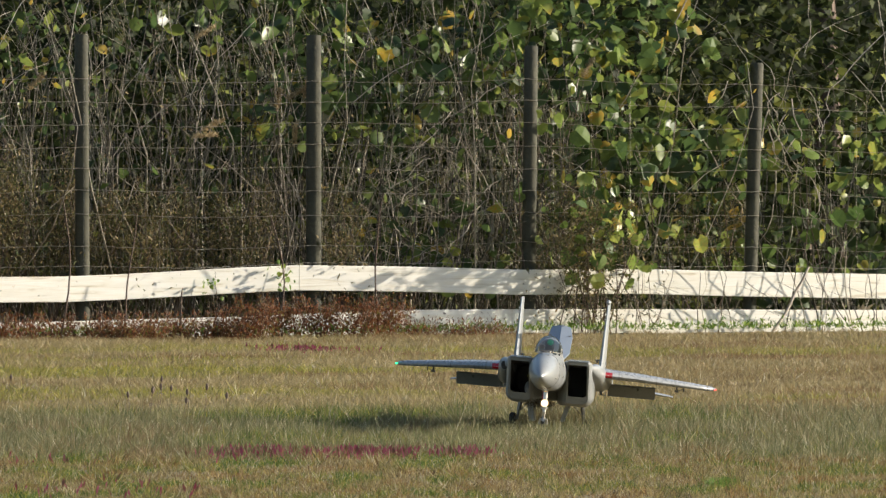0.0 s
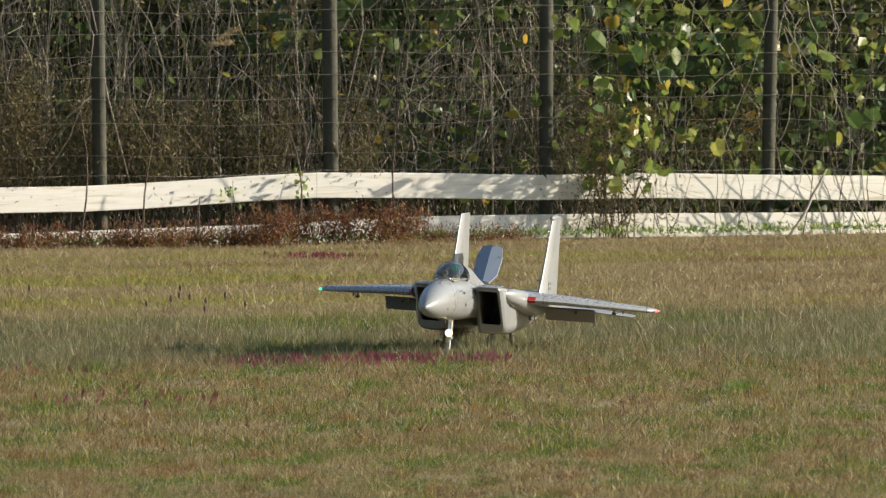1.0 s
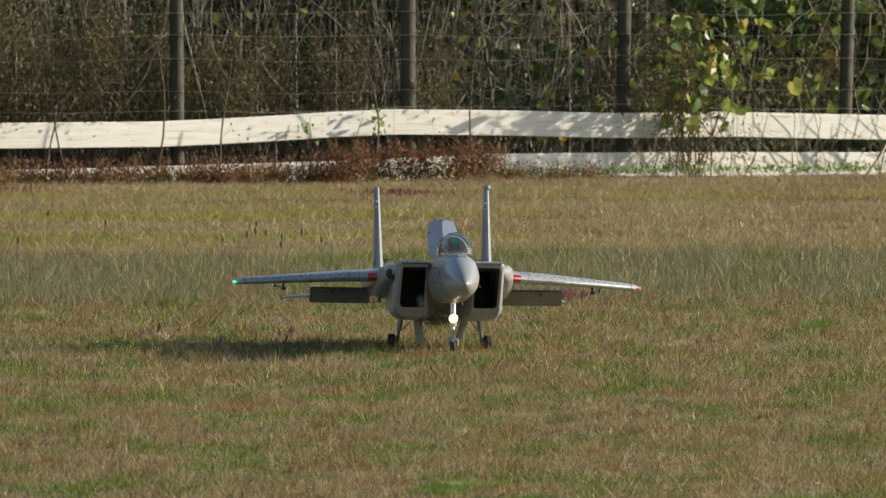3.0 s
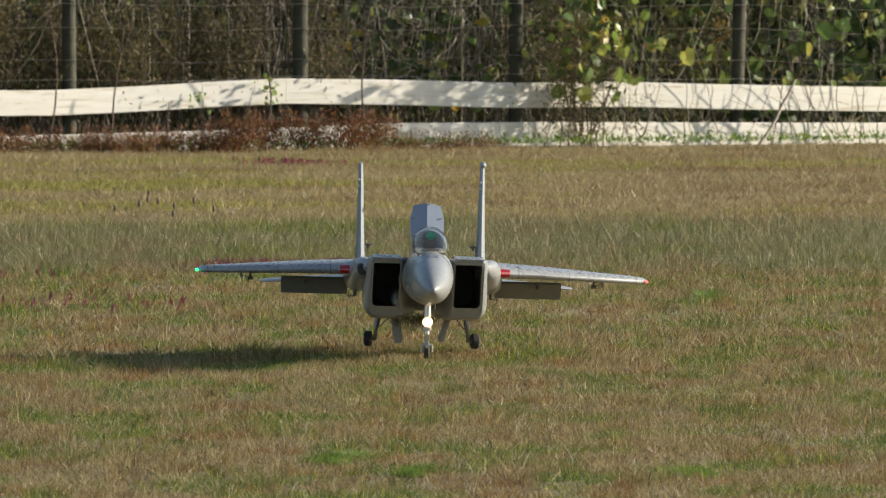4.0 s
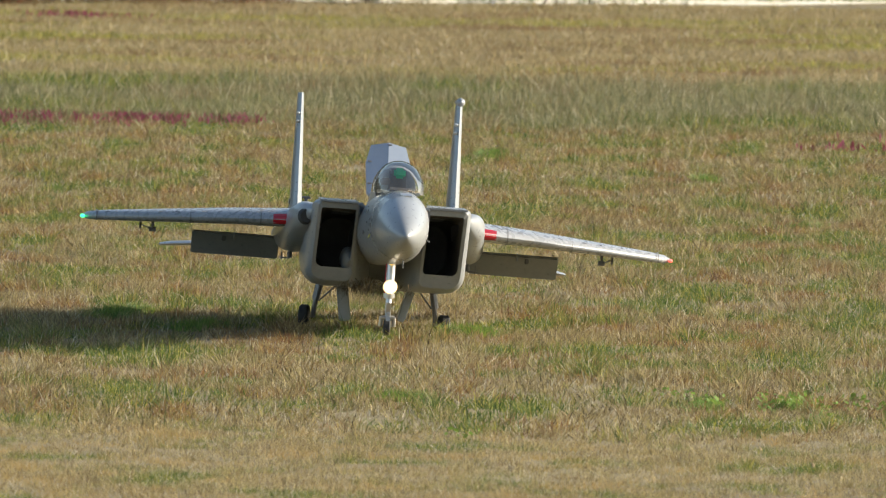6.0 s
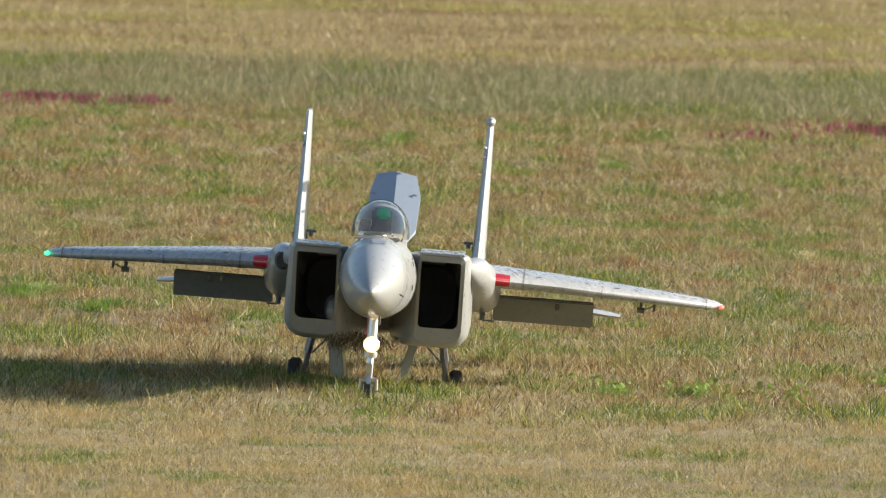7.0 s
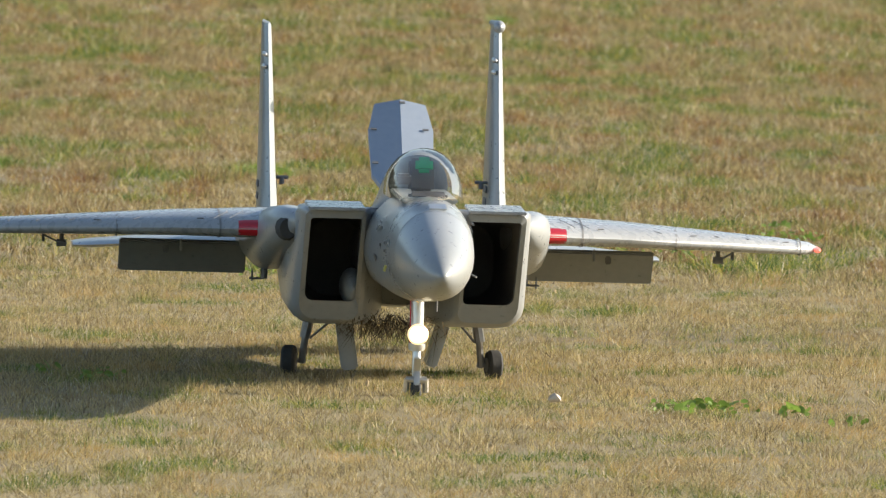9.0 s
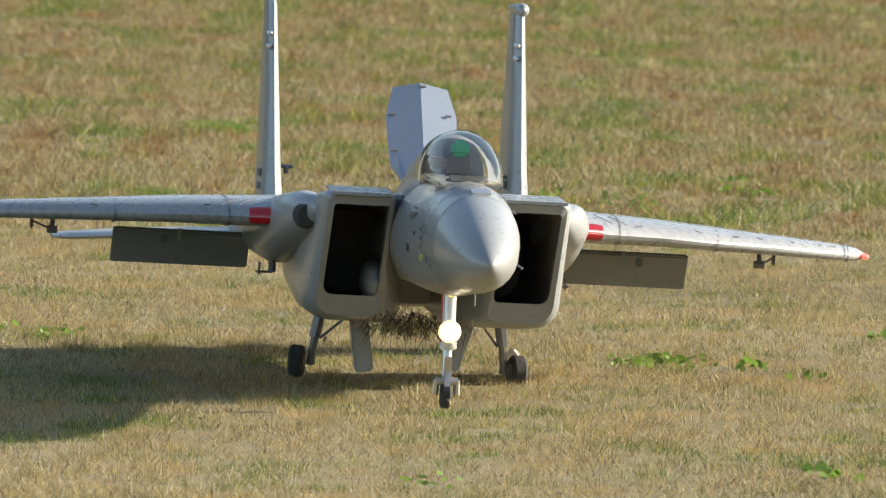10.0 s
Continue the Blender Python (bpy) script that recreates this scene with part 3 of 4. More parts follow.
        tube(lk, (s * 0.672, 0.155, 0.226), (s * 0.70, 0.22, 0.236), 0.002)
        part("aileron_linkage", lk, M_SEAM, wing, "black servo arm and pushrod under the wing")
        part("aileron_horn", box((0.006, 0.012, 0.03), (s * 0.70, 0.22, 0.236), None, 0.002), M_SEAM, wing)
        ul = bmesh.new()
        tube(ul, (s * 0.262, 0.0, 0.172), (s * 0.292, 0.0, 0.172), 0.0022)
        tube(ul, (s * 0.262, 0.0, 0.172), (s * 0.262, 0.0, 0.195), 0.007)
        tube(ul, (s * 0.286, 0.0, 0.166), (s * 0.286, 0.0, 0.190), 0.002)
        part("stabilator_linkage", ul, M_SEAM, boom, "small black linkage under the boom")

        # tail
        stab = [[(s * x, y0 + u * (y1 - y0), z + v * t) for u, v in ((0, 0), (0.08, 0.5), (0.4, 0.6), (1, 0.05), (0.4, -0.6), (0.08, -0.5))]
                for x, y0, y1, z, t in ((0.275, 0.66, 1.08, 0.205, 0.016), (0.45, 0.83, 1.13, 0.192, 0.014), (0.585, 0.90, 1.14, 0.178, 0.012), (0.615, 0.965, 1.13, 0.174, 0.007))]
        part("stabilator", loft(stab), M_JET, jet, "slab tailplane")
        fin = [[(s * (cx + u * t), y0 + v * (y1 - y0), z) for u, v in ((0, 0), (0.4, 0.06), (0.5, 0.35), (0.3, 0.75), (0.05, 1), (-0.05, 1), (-0.3, 0.75), (-0.5, 0.35), (-0.4, 0.06))]
               for z, y0, y1, cx, t in ((0.262, 0.34, 0.86, 0.234, 0.040), (0.36, 0.42, 0.86, 0.235, 0.033), (0.52, 0.52, 0.85, 0.2365, 0.025), (0.655, 0.60, 0.84, 0.238, 0.017), (0.662, 0.61, 0.83, 0.238, 0.013))]
        f = part("fin", loft(fin), M_JET, jet, "tall upright tail fin", angle=50)
        for z in (0.31, 0.335):
            for d in (-1, 1):
                part("marking", box((0.002, 0.07, 0.014), (s * 0.2345 + d * 0.0185, 0.56, z), pose(0, 0, 0, 0, d * -4, 0)), M_SEAM, f)
        part("panel_seam", box((0.016, 0.003, 0.15), (s * 0.2365, 0.735, 0.46)), M_SEAM, f)
        for z in (0.60, 0.575):
            part("fin_lamp", loft([oval(y, s * (0.237 - s * 0.008), z, r, r, 8) for y, r in ((0.55, 0.001), (0.56, 0.005), (0.60, 0.005))]), M_METAL, f)
        hb = bmesh.new()
        tube(hb, (s * 0.218, 0.52, 0.350), (s * 0.192, 0.52, 0.350), 0.0035)
        tube(hb, (s * 0.205, 0.52, 0.35), (s * 0.205, 0.52, 0.336), 0.005)
        part("rudder_linkage", hb, M_SEAM, f, "black rudder servo arm")
        if s > 0:
            part("fin_pod", loft([oval(y, 0.238, 0.668, r, r, 14) for y, r in ((0.575, 0.002), (0.58, 0.008), (0.592, 0.0125), (0.61, 0.013), (0.66, 0.011), (0.82, 0.006))]), M_JET, f, "round-nosed pod on the fin's top")

        # main gear
        leg = bmesh.new()
        tube(leg, (s * 0.163, 0, 0.13), (s * 0.176, 0.0, 0.055), 0.011)
        tube(leg, (s * 0.175, 0, 0.06), (s * 0.181, 0.012, 0.004), 0.0075)
        tube(leg, (s * 0.172, 0.012, 0.008), (s * 0.215, 0.012, 0.008), 0.004)
        part("main_leg", leg, M_GEARSHADE, jet, "metal main gear leg, darkened in colour for its shade")
        w = loft([oval(y, 0, 0, r, r, 20) for y, r in ((-0.014, 0.018), (-0.0135, 0.026), (-0.009, 0.030), (0.009, 0.030), (0.0135, 0.026), (0.014, 0.018))])
        wheel = part("main_wheel", w, M_TYRE, jet, "small black rubber wheel")
        wheel.matrix_basis = pose(s * 0.206, 0.012, 0.009, 0, s * 10, 90 + s * 12)
        part("hub", loft([oval(y, 0, 0, r, r, 12) for y, r in ((-0.016, 0.009), (-0.015, 0.014), (0.015, 0.014), (0.016, 0.009))]), M_DUCT, wheel)
        part("gear_door", box((0.034, 0.10, 0.105), (s * 0.098, -0.10, 0.055), pose(0, 0, 0, 0, s * 9, 0) @ pose(0, 0, 0, 0, 0, s * 3), 0.004) if s < 0 else
             box((0.022, 0.10, 0.095), (s * 0.083, -0.10, 0.058), pose(0, 0, 0, 0, s * 16, 0), 0.004), M_JET, jet, "grey main gear door, open")
        part("door_rod", rod((s * 0.125, -0.08, 0.10), (s * 0.165, 0.0, 0.055), 0.0025), M_SEAM, jet)

    # between the nacelles
    part("belly", loft([oval(y, 0, z, 0.11, rz, 20, 3) for y, z, rz in ((-0.10, 0.20, 0.03), (-0.05, 0.19, 0.06), (0.1, 0.19, 0.075), (0.6, 0.20, 0.065), (0.85, 0.21, 0.05))]), M_JET, jet)
    part("back", box((0.34, 0.96, 0.02), (0, 0.06, 0.302), pose(0, 0, 0, -3.6), 0.008), M_JET, jet, "flat grey back between the nacelles")

    # speed brake: a ridged panel standing up behind the canopy
    out = ((-0.030, 0.0), (-0.062, 0.06), (-0.066, 0.19), (-0.052, 0.268), (0.0, 0.272), (0.052, 0.268), (0.066, 0.19), (0.062, 0.06), (0.030, 0.0), (0.0, 0.0))
    bm = bmesh.new()
    front = [bm.verts.new((x, (0.0 if abs(x) > 0.001 else -0.011), v)) for x, v in out]
    rear = [bm.verts.new((x, 0.012, v)) for x, v in out]
    bm.faces.new((front[9], front[0], front[1], front[2], front[3], front[4]))
    bm.faces.new((front[4], front[5], front[6], front[7], front[8], front[9]))
    bm.faces.new(rear[::-1])
    for i in range(10):
        bm.faces.new((front[i], front[(i + 1) % 10], rear[(i + 1) % 10], rear[i]))
    brake = part("speed_brake", bm, M_JETSHADE, jet, "raised grey speed brake panel, its shade tinted in blue", angle=4)
    brake.matrix_basis = pose(0.012, -0.02, 0.348, -50)
    for x, v in ((-0.055, 0.19), (-0.054, 0.09), (0.05, 0.19), (0.004, 0.262)):
        part("marking", box((0.012, 0.0015, 0.005), (x, -0.0125 + abs(x) * 0.165, v)), M_SEAM, brake)

    # nose gear
    ng = bmesh.new()
    tube(ng, (0, -0.765, 0.20), (0, -0.775, 0.085), 0.0125, n=12)
    tube(ng, (0, -0.775, 0.09), (0, -0.785, 0.035), 0.0085, n=12)
    part("nose_leg", ng, M_METAL, jet, "bright aluminium nose gear strut")
    part("strut_collar", rod((0, -0.773, 0.088), (0, -0.774, 0.10), 0.0165, n=12), M_METAL, jet)
    part("torque_link", box((0.014, 0.006, 0.04), (0, -0.80, 0.055), pose(0, 0, 0, 14), 0.002), M_METAL, jet)
    part("torque_link", box((0.012, 0.006, 0.03), (0, -0.803, 0.035), pose(0, 0, 0, -20), 0.002), M_METAL, jet)
    fork = bmesh.new()
    tube(fork, (-0.020, -0.79, 0.030), (0.020, -0.79, 0.030), 0.007)
    for s in (-1, 1):
        tube(fork, (s * 0.018, -0.79, 0.032), (s * 0.019, -0.785, 0.006), 0.006)
    part("fork", fork, M_METAL, jet)
    w = loft([oval(y, 0, 0, r, r, 18) for y, r in ((-0.010, 0.014), (-0.0095, 0.020), (-0.006, 0.024), (0.006, 0.024), (0.0095, 0.020), (0.010, 0.014))])
    nw = part("nose_wheel", w, M_TYRE, jet, "small black nose wheel")
    nw.matrix_basis = pose(0, -0.785, 0.004, 0, 0, 90)
    lamp = part("landing_light", loft([oval(y, 0, 0.119, r, r, 20) for y, r in ((-0.80, 0.0185), (-0.785, 0.018), (-0.78, 0.012))], True, True), M_METAL, jet)
    part("lens", loft([oval(y, 0, 0.119, r, r, 20) for y, r in ((-0.8035, 0.006), (-0.8025, 0.014), (-0.8005, 0.0178))], True, True), M_LAMP, lamp, "glowing warm white lens")
    # added emitting ring, stands for the lamp's soft warm glow
    part("bezel", loft([oval(y, 0, 0.119, r, r, 24) for y, r in ((-0.8015, 0.0165), (-0.803, 0.0185), (-0.8005, 0.0205), (-0.794, 0.0195))], False, False), M_RIM, lamp, "emissive ring imitating the warm glow round the lens")
    part("gear_lamp", loft([oval(y, -0.001, 0.188, r, r, 12) for y, r in ((-0.80, 0.003), (-0.795, 0.007), (-0.785, 0.007))]), M_AMBER, jet, "small amber lamp under the nose")
    part("wire", rod((-0.014, -0.77, 0.19), (-0.014, -0.785, 0.10), 0.0015), M_REDLENS, jet)

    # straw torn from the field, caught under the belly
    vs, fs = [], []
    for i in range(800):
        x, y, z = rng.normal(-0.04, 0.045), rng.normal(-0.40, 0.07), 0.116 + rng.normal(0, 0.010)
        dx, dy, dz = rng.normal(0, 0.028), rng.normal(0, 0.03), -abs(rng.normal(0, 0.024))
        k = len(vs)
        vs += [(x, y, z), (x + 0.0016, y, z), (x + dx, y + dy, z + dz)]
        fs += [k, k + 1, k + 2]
    tagged(raw_mesh("straw_clump", np.array(vs), 3, np.array(fs), M_STRAWSHADE, jet), "dry straw caught under the belly, coloured dark for the shade there", kind="stuff")


build_jet()


# ---- fence ----
FENCE_Y = 89.0
FENCE_TURN = 27.0
before_fence = set(scene.objects)


def bent_board(xs, tops, heights, y, thick=0.025):
    rings = []
    for x, t, h in zip(xs, tops, heights):
        dy = 0.01 * math.sin(2.1 * x)
        b = 0.004
        rings.append([(x, y + dy + b, t), (x, y + dy, t - b), (x, y + dy, t - h + b), (x, y + dy + b, t - h), (x, y + dy + thick, t - h), (x, y + dy + thick, t)])
    return loft(rings)


def spread(x0, x1, f, n=9):
    return [x0 + (x1 - x0) * i / (n - 1) for i in range(n)], [f(x0 + (x1 - x0) * i / (n - 1)) for i in range(n)]


def build_fence():
    fence = tagged(new("fence"), "white board rail fence with wooden posts and woven wire", "fence")
    for x, top, lean, r in ((-6.65, 2.3, 0.4, 0.055), (-4.87, 2.32, 0.5, 0.058), (-3.0, 2.33, -0.2, 0.055), (-1.18, 2.33, 0.1, 0.060), (0.51, 2.25, 0.8, 0.056), (2.25, 2.12, 2.1, 0.054), (4.1, 2.2, 0.3, 0.055), (5.9, 2.25, -0.4, 0.055)):
        p = part("post", loft([oval_xy(z, r * k, 24, 2.0) for z, k in ((-0.4, 1.0), (0.6, 1.0), (1.4, 0.98), (top - 0.012, 0.96), (top, 0.84))]), M_POST, fence, "weathered dark wooden post with rounded edges")
        p.matrix_basis = pose(x / (1 - 0.0057 * x) + 0.03, FENCE_Y + 0.07, 0, 0, lean, 0)
    knots = ((-9, 0.44), (-4.5, 0.458), (-2.96, 0.455), (-2.1, 0.495), (-1.42, 0.532), (-0.4, 0.512), (0.5, 0.478), (1.3, 0.483), (2.2, 0.452), (3.4, 0.422), (9, 0.40))
    kx, kz = zip(*knots)
    top = lambda x: float(np.interp(x, kx, kz))
    for x0, x1 in ((-8.5, -4.9), (-4.897, -1.30), (-1.297, 1.42), (1.423, 4.1), (4.103, 8.4)):
        xs, zs = spread(x0, x1, top)
        part("rail_board", bent_board(xs, zs, [0.198] * len(xs), FENCE_Y - 0.03), M_BOARD, fence, "white painted board, sagging and knotty", angle=20)
    kx2, kz2 = zip(*((-9, 0.07), (-3.6, 0.10), (-1.8, 0.13), (-0.5, 0.172), (0.35, 0.17), (1.4, 0.16), (3.3, 0.135), (9, 0.12)))
    low = lambda x: float(np.interp(x, kx2, kz2))
    for x0, x1 in ((-8.5, -4.9), (-4.896, -1.35), (-1.346, 0.37), (0.374, 3.35), (3.354, 8.4)):
        xs, zs = spread(x0, x1, low)
        part("rail_board", bent_board(xs, zs, [0.19] * len(xs), FENCE_Y - 0.03), M_BOARD, fence, "low white board half sunk in weeds", angle=20)
    # woven wire: line wires, wavy with tension curls, and upright stays
    for k, z in enumerate((1.98, 1.81, 1.64, 1.465, 1.29, 1.114, 0.93, 0.69, 0.545)):
        rings = []
        for x in np.arange(-7, 6.6, 0.06):
            sag = -0.02 * math.sin((x + 1.18) * math.pi / 1.8) ** 2 - 0.02 * max(0, x - 0.5) + 0.004 * math.sin(41 * x + k) + 0.012 * math.sin(1.3 * x + k)
            rings.append([(x, FENCE_Y + 0.005 + 0.0024 * math.cos(a), z + sag + 0.0024 * math.sin(a)) for a in (0.5, 2.6, 4.7)])
        part("line_wire", loft(rings), M_WIRE, fence, smooth=False)
    for i in range(42):
        x = -6.6 + i * 0.305
        part("stay_wire", rod((x, FENCE_Y + 0.008, 0.5), (x + 0.01 * math.sin(7 * i), FENCE_Y + 0.008, 1.95 - 0.03 * max(0, x)), 0.0006, n=3), M_WIRE, fence, smooth=False)
    return fence


def oval_xy(z, r, n=14, power=2.0):
    def bulge(v):
        return math.copysign(abs(v) ** (2 / power), v)
    return [(r * bulge(math.cos(2 * math.pi * i / n)), r * bulge(math.sin(2 * math.pi * i / n)), z) for i in range(n)]


build_fence()

# ---- plants ----
HEART = np.array([(0, 0, 0), (0, 0.45, -0.05), (0, 0.92, -0.06), (-0.28, -0.10, 0.06), (-0.53, 0.26, 0.10), (-0.42, 0.67, 0.03), (0.28, -0.10, 0.06), (0.53, 0.26, 0.10), (0.42, 0.67, 0.03)], float)
HEART_F = np.array([(0, 3, 4), (0, 4, 1), (1, 4, 5), (1, 5, 2), (0, 7, 6), (0, 1, 7), (1, 8, 7), (1, 2, 8)])
SLIM = np.array([(0, 0, 0), (-0.16, 0.4, 0.03), (0.16, 0.4, 0.03), (0, 1, -0.05)], float)
BROAD = np.array([(0, 0, 0), (-0.4, 0.45, 0.06), (0.4, 0.45, 0.06), (0, 1, -0.05)], float)
SLIM_F = np.array([(0, 2, 1), (1, 2, 3)])


def scatter(name, pts, sizes, material, shape=HEART, faces=HEART_F, droop=-1.3, parent=None, facing=0.9):
    """Many leaves in one mesh: each turned at random, hanging more or less, facing mostly outwards."""
    n = len(pts)
    yaw = rng.normal(0, facing, n)
    tilt = rng.normal(droop, 0.65, n)
    spin = rng.normal(0, 0.6, n)
    def rot(axis, a):
        c, s, o, l = np.cos(a), np.sin(a), np.zeros(n), np.ones(n)
        m = {"x": (l, o, o, o, c, -s, o, s, c), "y": (c, o, s, o, l, o, -s, o, c), "z": (c, -s, o, s, c, o, o, o, l)}[axis]
        return np.stack(m, 1).reshape(n, 3, 3)
    # the blade hangs tip down and shows its face to the field
    R = rot("z", yaw) @ rot("x", tilt) @ rot("z", spin)
    curl = np.stack([rng.uniform(0.75, 1.1, n), np.ones(n), rng.normal(1.0, 2.0, n)], 1)
    V = np.einsum("nij,nvj->nvi", R, shape[None] * curl[:, None, :]) * np.asarray(sizes)[:, None, None] + np.asarray(pts)[:, None, :]
    k = len(shape)
    idx = (np.arange(n)[:, None, None] * k + faces[None]).ravel()
    return raw_mesh(name, V.reshape(-1, 3), 3, idx, material, parent)


def stems(name, rows, material, parent=None, wob=0.03, seg=6, bend=0.06):
    """Thin tapering canes: each row is a foot, a head and two thicknesses."""
    vs, fs = [], []
    for foot, head, r0, r1 in rows:
        foot, head = np.array(foot, float), np.array(head, float)
        L = np.linalg.norm(head - foot)
        o = rng.normal(0, wob * L, (seg + 1, 3)) * np.linspace(0, 1, seg + 1)[:, None] * (1, 0.6, 0.3)
        bow = rng.normal(0, bend * L, 3)
        for i in range(seg + 1):
            u = i / seg
            c = foot + (head - foot) * u + bow * math.sin(u * math.pi) + o[i] * 0.5
            r = r0 + (r1 - r0) * u
            for a in (0.4, 2.5, 4.6):
                vs.append(c + (r * math.cos(a), r * math.sin(a), 0))
        b = len(vs) - 3 * (seg + 1)
        for i in range(seg):
            for j in range(3):
                p, q = b + i * 3 + j, b + i * 3 + (j + 1) % 3
                fs += [p, q, q + 3, p + 3]
    return raw_mesh(name, np.array(vs), 4, np.array(fs), material, parent)


def U(a, b, n):
    return rng.uniform(a, b, n)


def thicket():
    rows = []
    for x, y in zip(U(-7.5, 1.8, 950), U(89.35, 92.3, 950)):
        x += 0.16 * math.sin(9.0 * x) + 0.1 * math.sin(23.0 * x)
        h = rng.uniform(0.8, 3.3)
        rows.append(((x, y, -0.05), (x + rng.normal(0, 0.13 * h), y + rng.normal(0, 0.2), h), rng.uniform(0.0028, 0.0085), 0.0025))
    for x, y in zip(U(-7.5, 1.6, 700), U(89.3, 92, 700)):
        z, L = rng.uniform(0.5, 2.6), rng.uniform(0.3, 1.2)
        a = rng.normal(math.pi / 2, 0.45)
        rows.append(((x, y, z), (x + L * math.cos(a), y + rng.normal(0, 0.2), z - L * math.sin(a)), rng.uniform(0.0025, 0.006), 0.002))
    for x, y in zip(U(1.0, 7, 200), U(89.7, 92.5, 200)):
        rows.append(((x, y, -0.05), (x + rng.normal(0, 0.2), y, rng.uniform(0.8, 2.2)), rng.uniform(0.003, 0.008), 0.002))
    for x, z in zip(U(-6.5, 3.5, 480), U(0.3, 2.6, 480)):
        y = rng.uniform(89.2, 91)
        a = rng.uniform(-0.9, 0.9)
        L = rng.uniform(0.3, 1.1)
        rows.append(((x, y, z), (x + L * math.cos(a) * rng.choice((-1, 1)), y + rng.normal(0, 0.1), z + L * math.sin(a) * 0.8), rng.uniform(0.003, 0.008), 0.0015))
    tagged(stems("dead_canes", rows, M_STEM, bend=0.1), "thicket of grey-brown dead canes and briars", "thicket", kind="stuff")
    rows = []
    for x, z in zip(U(-0.7, 1.1, 70), U(0.45, 1.45, 70)):
        y = rng.uniform(89.03, 89.3)
        rows.append(((x, y, z), (x + rng.uniform(0.25, 0.7) * rng.choice((-1, 1, 1)), y, z + rng.normal(-0.1, 0.14)), rng.uniform(0.004, 0.008), 0.002))
    for x in U(2.35, 3.2, 16):
        z = rng.uniform(1.3, 2.0)
        rows.append(((x, 89.3, z), (x + rng.uniform(-0.2, 0.4), 89.2, z - rng.uniform(0.2, 0.7)), 0.006, 0.003))
    for x, z in zip(U(-4.6, 3.8, 85), U(0.7, 2.9, 85)):
        a, L = rng.normal(-1.2, 0.6), rng.uniform(0.4, 1.3)
        rows.append(((x, rng.uniform(89.1, 89.9), z), (x + L * math.cos(a) * rng.choice((-1, 1)), rng.uniform(89.1, 89.9), max(0.1, z + L * math.sin(a))), rng.uniform(0.003, 0.007), 0.0025))
    tagged(stems("bleached_branches", rows, M_PALEBRANCH, wob=0.07, seg=9, bend=0.12), "tangle of bleached bare branches behind the wire", "branches", kind="stuff")
    # broad vine leaves, thick on the one side and over the top
    P, S = [], []
    def put(n, x0, x1, z0, z1, y0, y1, s0, s1, keep=None):
        x, y, z = U(x0, x1, n), U(y0, y1, n), U(z0, z1, n)
        lump = np.sin(2.9 * x + 1.3 * z + 0.7) + np.sin(4.1 * z - 1.7 * x) + 0.8 * rng.normal(0, 1, n)
        ok = lump > -0.1
        if keep is not None:
            ok &= keep(x, z)
        P.append(np.stack([x, y, z], 1)[ok])
        S.append(U(s0, s1, n)[ok])
    put(2300, -0.1, 4.8, 0.3, 2.9, 89.2, 91.2, 0.04, 0.13, lambda x, z: (z < 1.75) | (x < 2.5))
    put(900, 0.5, 2.6, 1.2, 3.0, 89.3, 90.8, 0.06, 0.16)
    put(420, -7.0, 0.4, 2.0, 3.3, 89.7, 91.6, 0.05, 0.16)
    put(420, -1.4, 0.5, 1.5, 3.0, 89.4, 90.8, 0.05, 0.16)
    put(1500, -7.0, 0.5, 1.5, 3.4, 89.4, 91.5, 0.02, 0.06)
    put(1100, -7.0, 0.2, 0.4, 2.3, 89.2, 90.8, 0.03, 0.09)
    put(900, 2.2, 7.0, 0.2, 1.55, 89.15, 90.2, 0.05, 0.15)
    put(500, 4.2, 12.0, 0.3, 2.6, 89.15, 91, 0.09, 0.2)
    tagged(scatter("vine_leaves", np.concatenate(P), np.concatenate(S), M_VINE, droop=-1.15, facing=1.3), "broad green and yellowing vine leaves over the wire", "vine", kind="stuff")
    P = np.stack([U(-7, 2.2, 15000), U(89.15, 92, 15000), 2.9 * rng.beta(1.1, 1.5, 15000)], 1)
    tagged(scatter("withered_leaves", P, U(0.012, 0.06, 15000), M_DRYLEAF, SLIM, SLIM_F, -0.9, facing=2), "small withered leaves among the canes", "leaves", kind="stuff")
    # dark wood behind; its deep shade is put into the leaf colours
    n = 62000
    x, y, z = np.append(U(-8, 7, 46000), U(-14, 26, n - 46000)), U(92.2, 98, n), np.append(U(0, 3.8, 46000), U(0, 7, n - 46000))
    tagged(scatter("woodland", np.stack([x, y, z], 1), U(0.05, 0.15, n), M_WOODS, BROAD, SLIM_F, -0.9, facing=2), "dense woodland foliage behind the thicket, coloured dark as in deep shade", "woods", kind="stuff")
    rows = [((a, b, -0.1), (a + rng.normal(0, 0.4), b, 7.5), rng.uniform(0.05, 0.14), 0.04) for a, b in zip(U(-14, 26, 22), U(95, 100, 22))]
    tagged(stems("tree_trunks", rows, M_DARKSTEM, wob=0.01), "slim dark tree trunks in the wood", "trunks", kind="stuff")
    # backing sheet: coloured as the shade behind the trees
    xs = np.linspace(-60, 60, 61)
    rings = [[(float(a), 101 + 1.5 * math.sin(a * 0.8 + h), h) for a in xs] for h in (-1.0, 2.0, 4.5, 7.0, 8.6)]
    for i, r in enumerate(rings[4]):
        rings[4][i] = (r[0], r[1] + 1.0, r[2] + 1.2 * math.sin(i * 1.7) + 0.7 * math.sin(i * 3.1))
    tagged(finish("backdrop", loft(rings, False, False, False), M_BLACK), "near-black sheet standing in for the shaded depth of the wood", "woods", kind="structure")


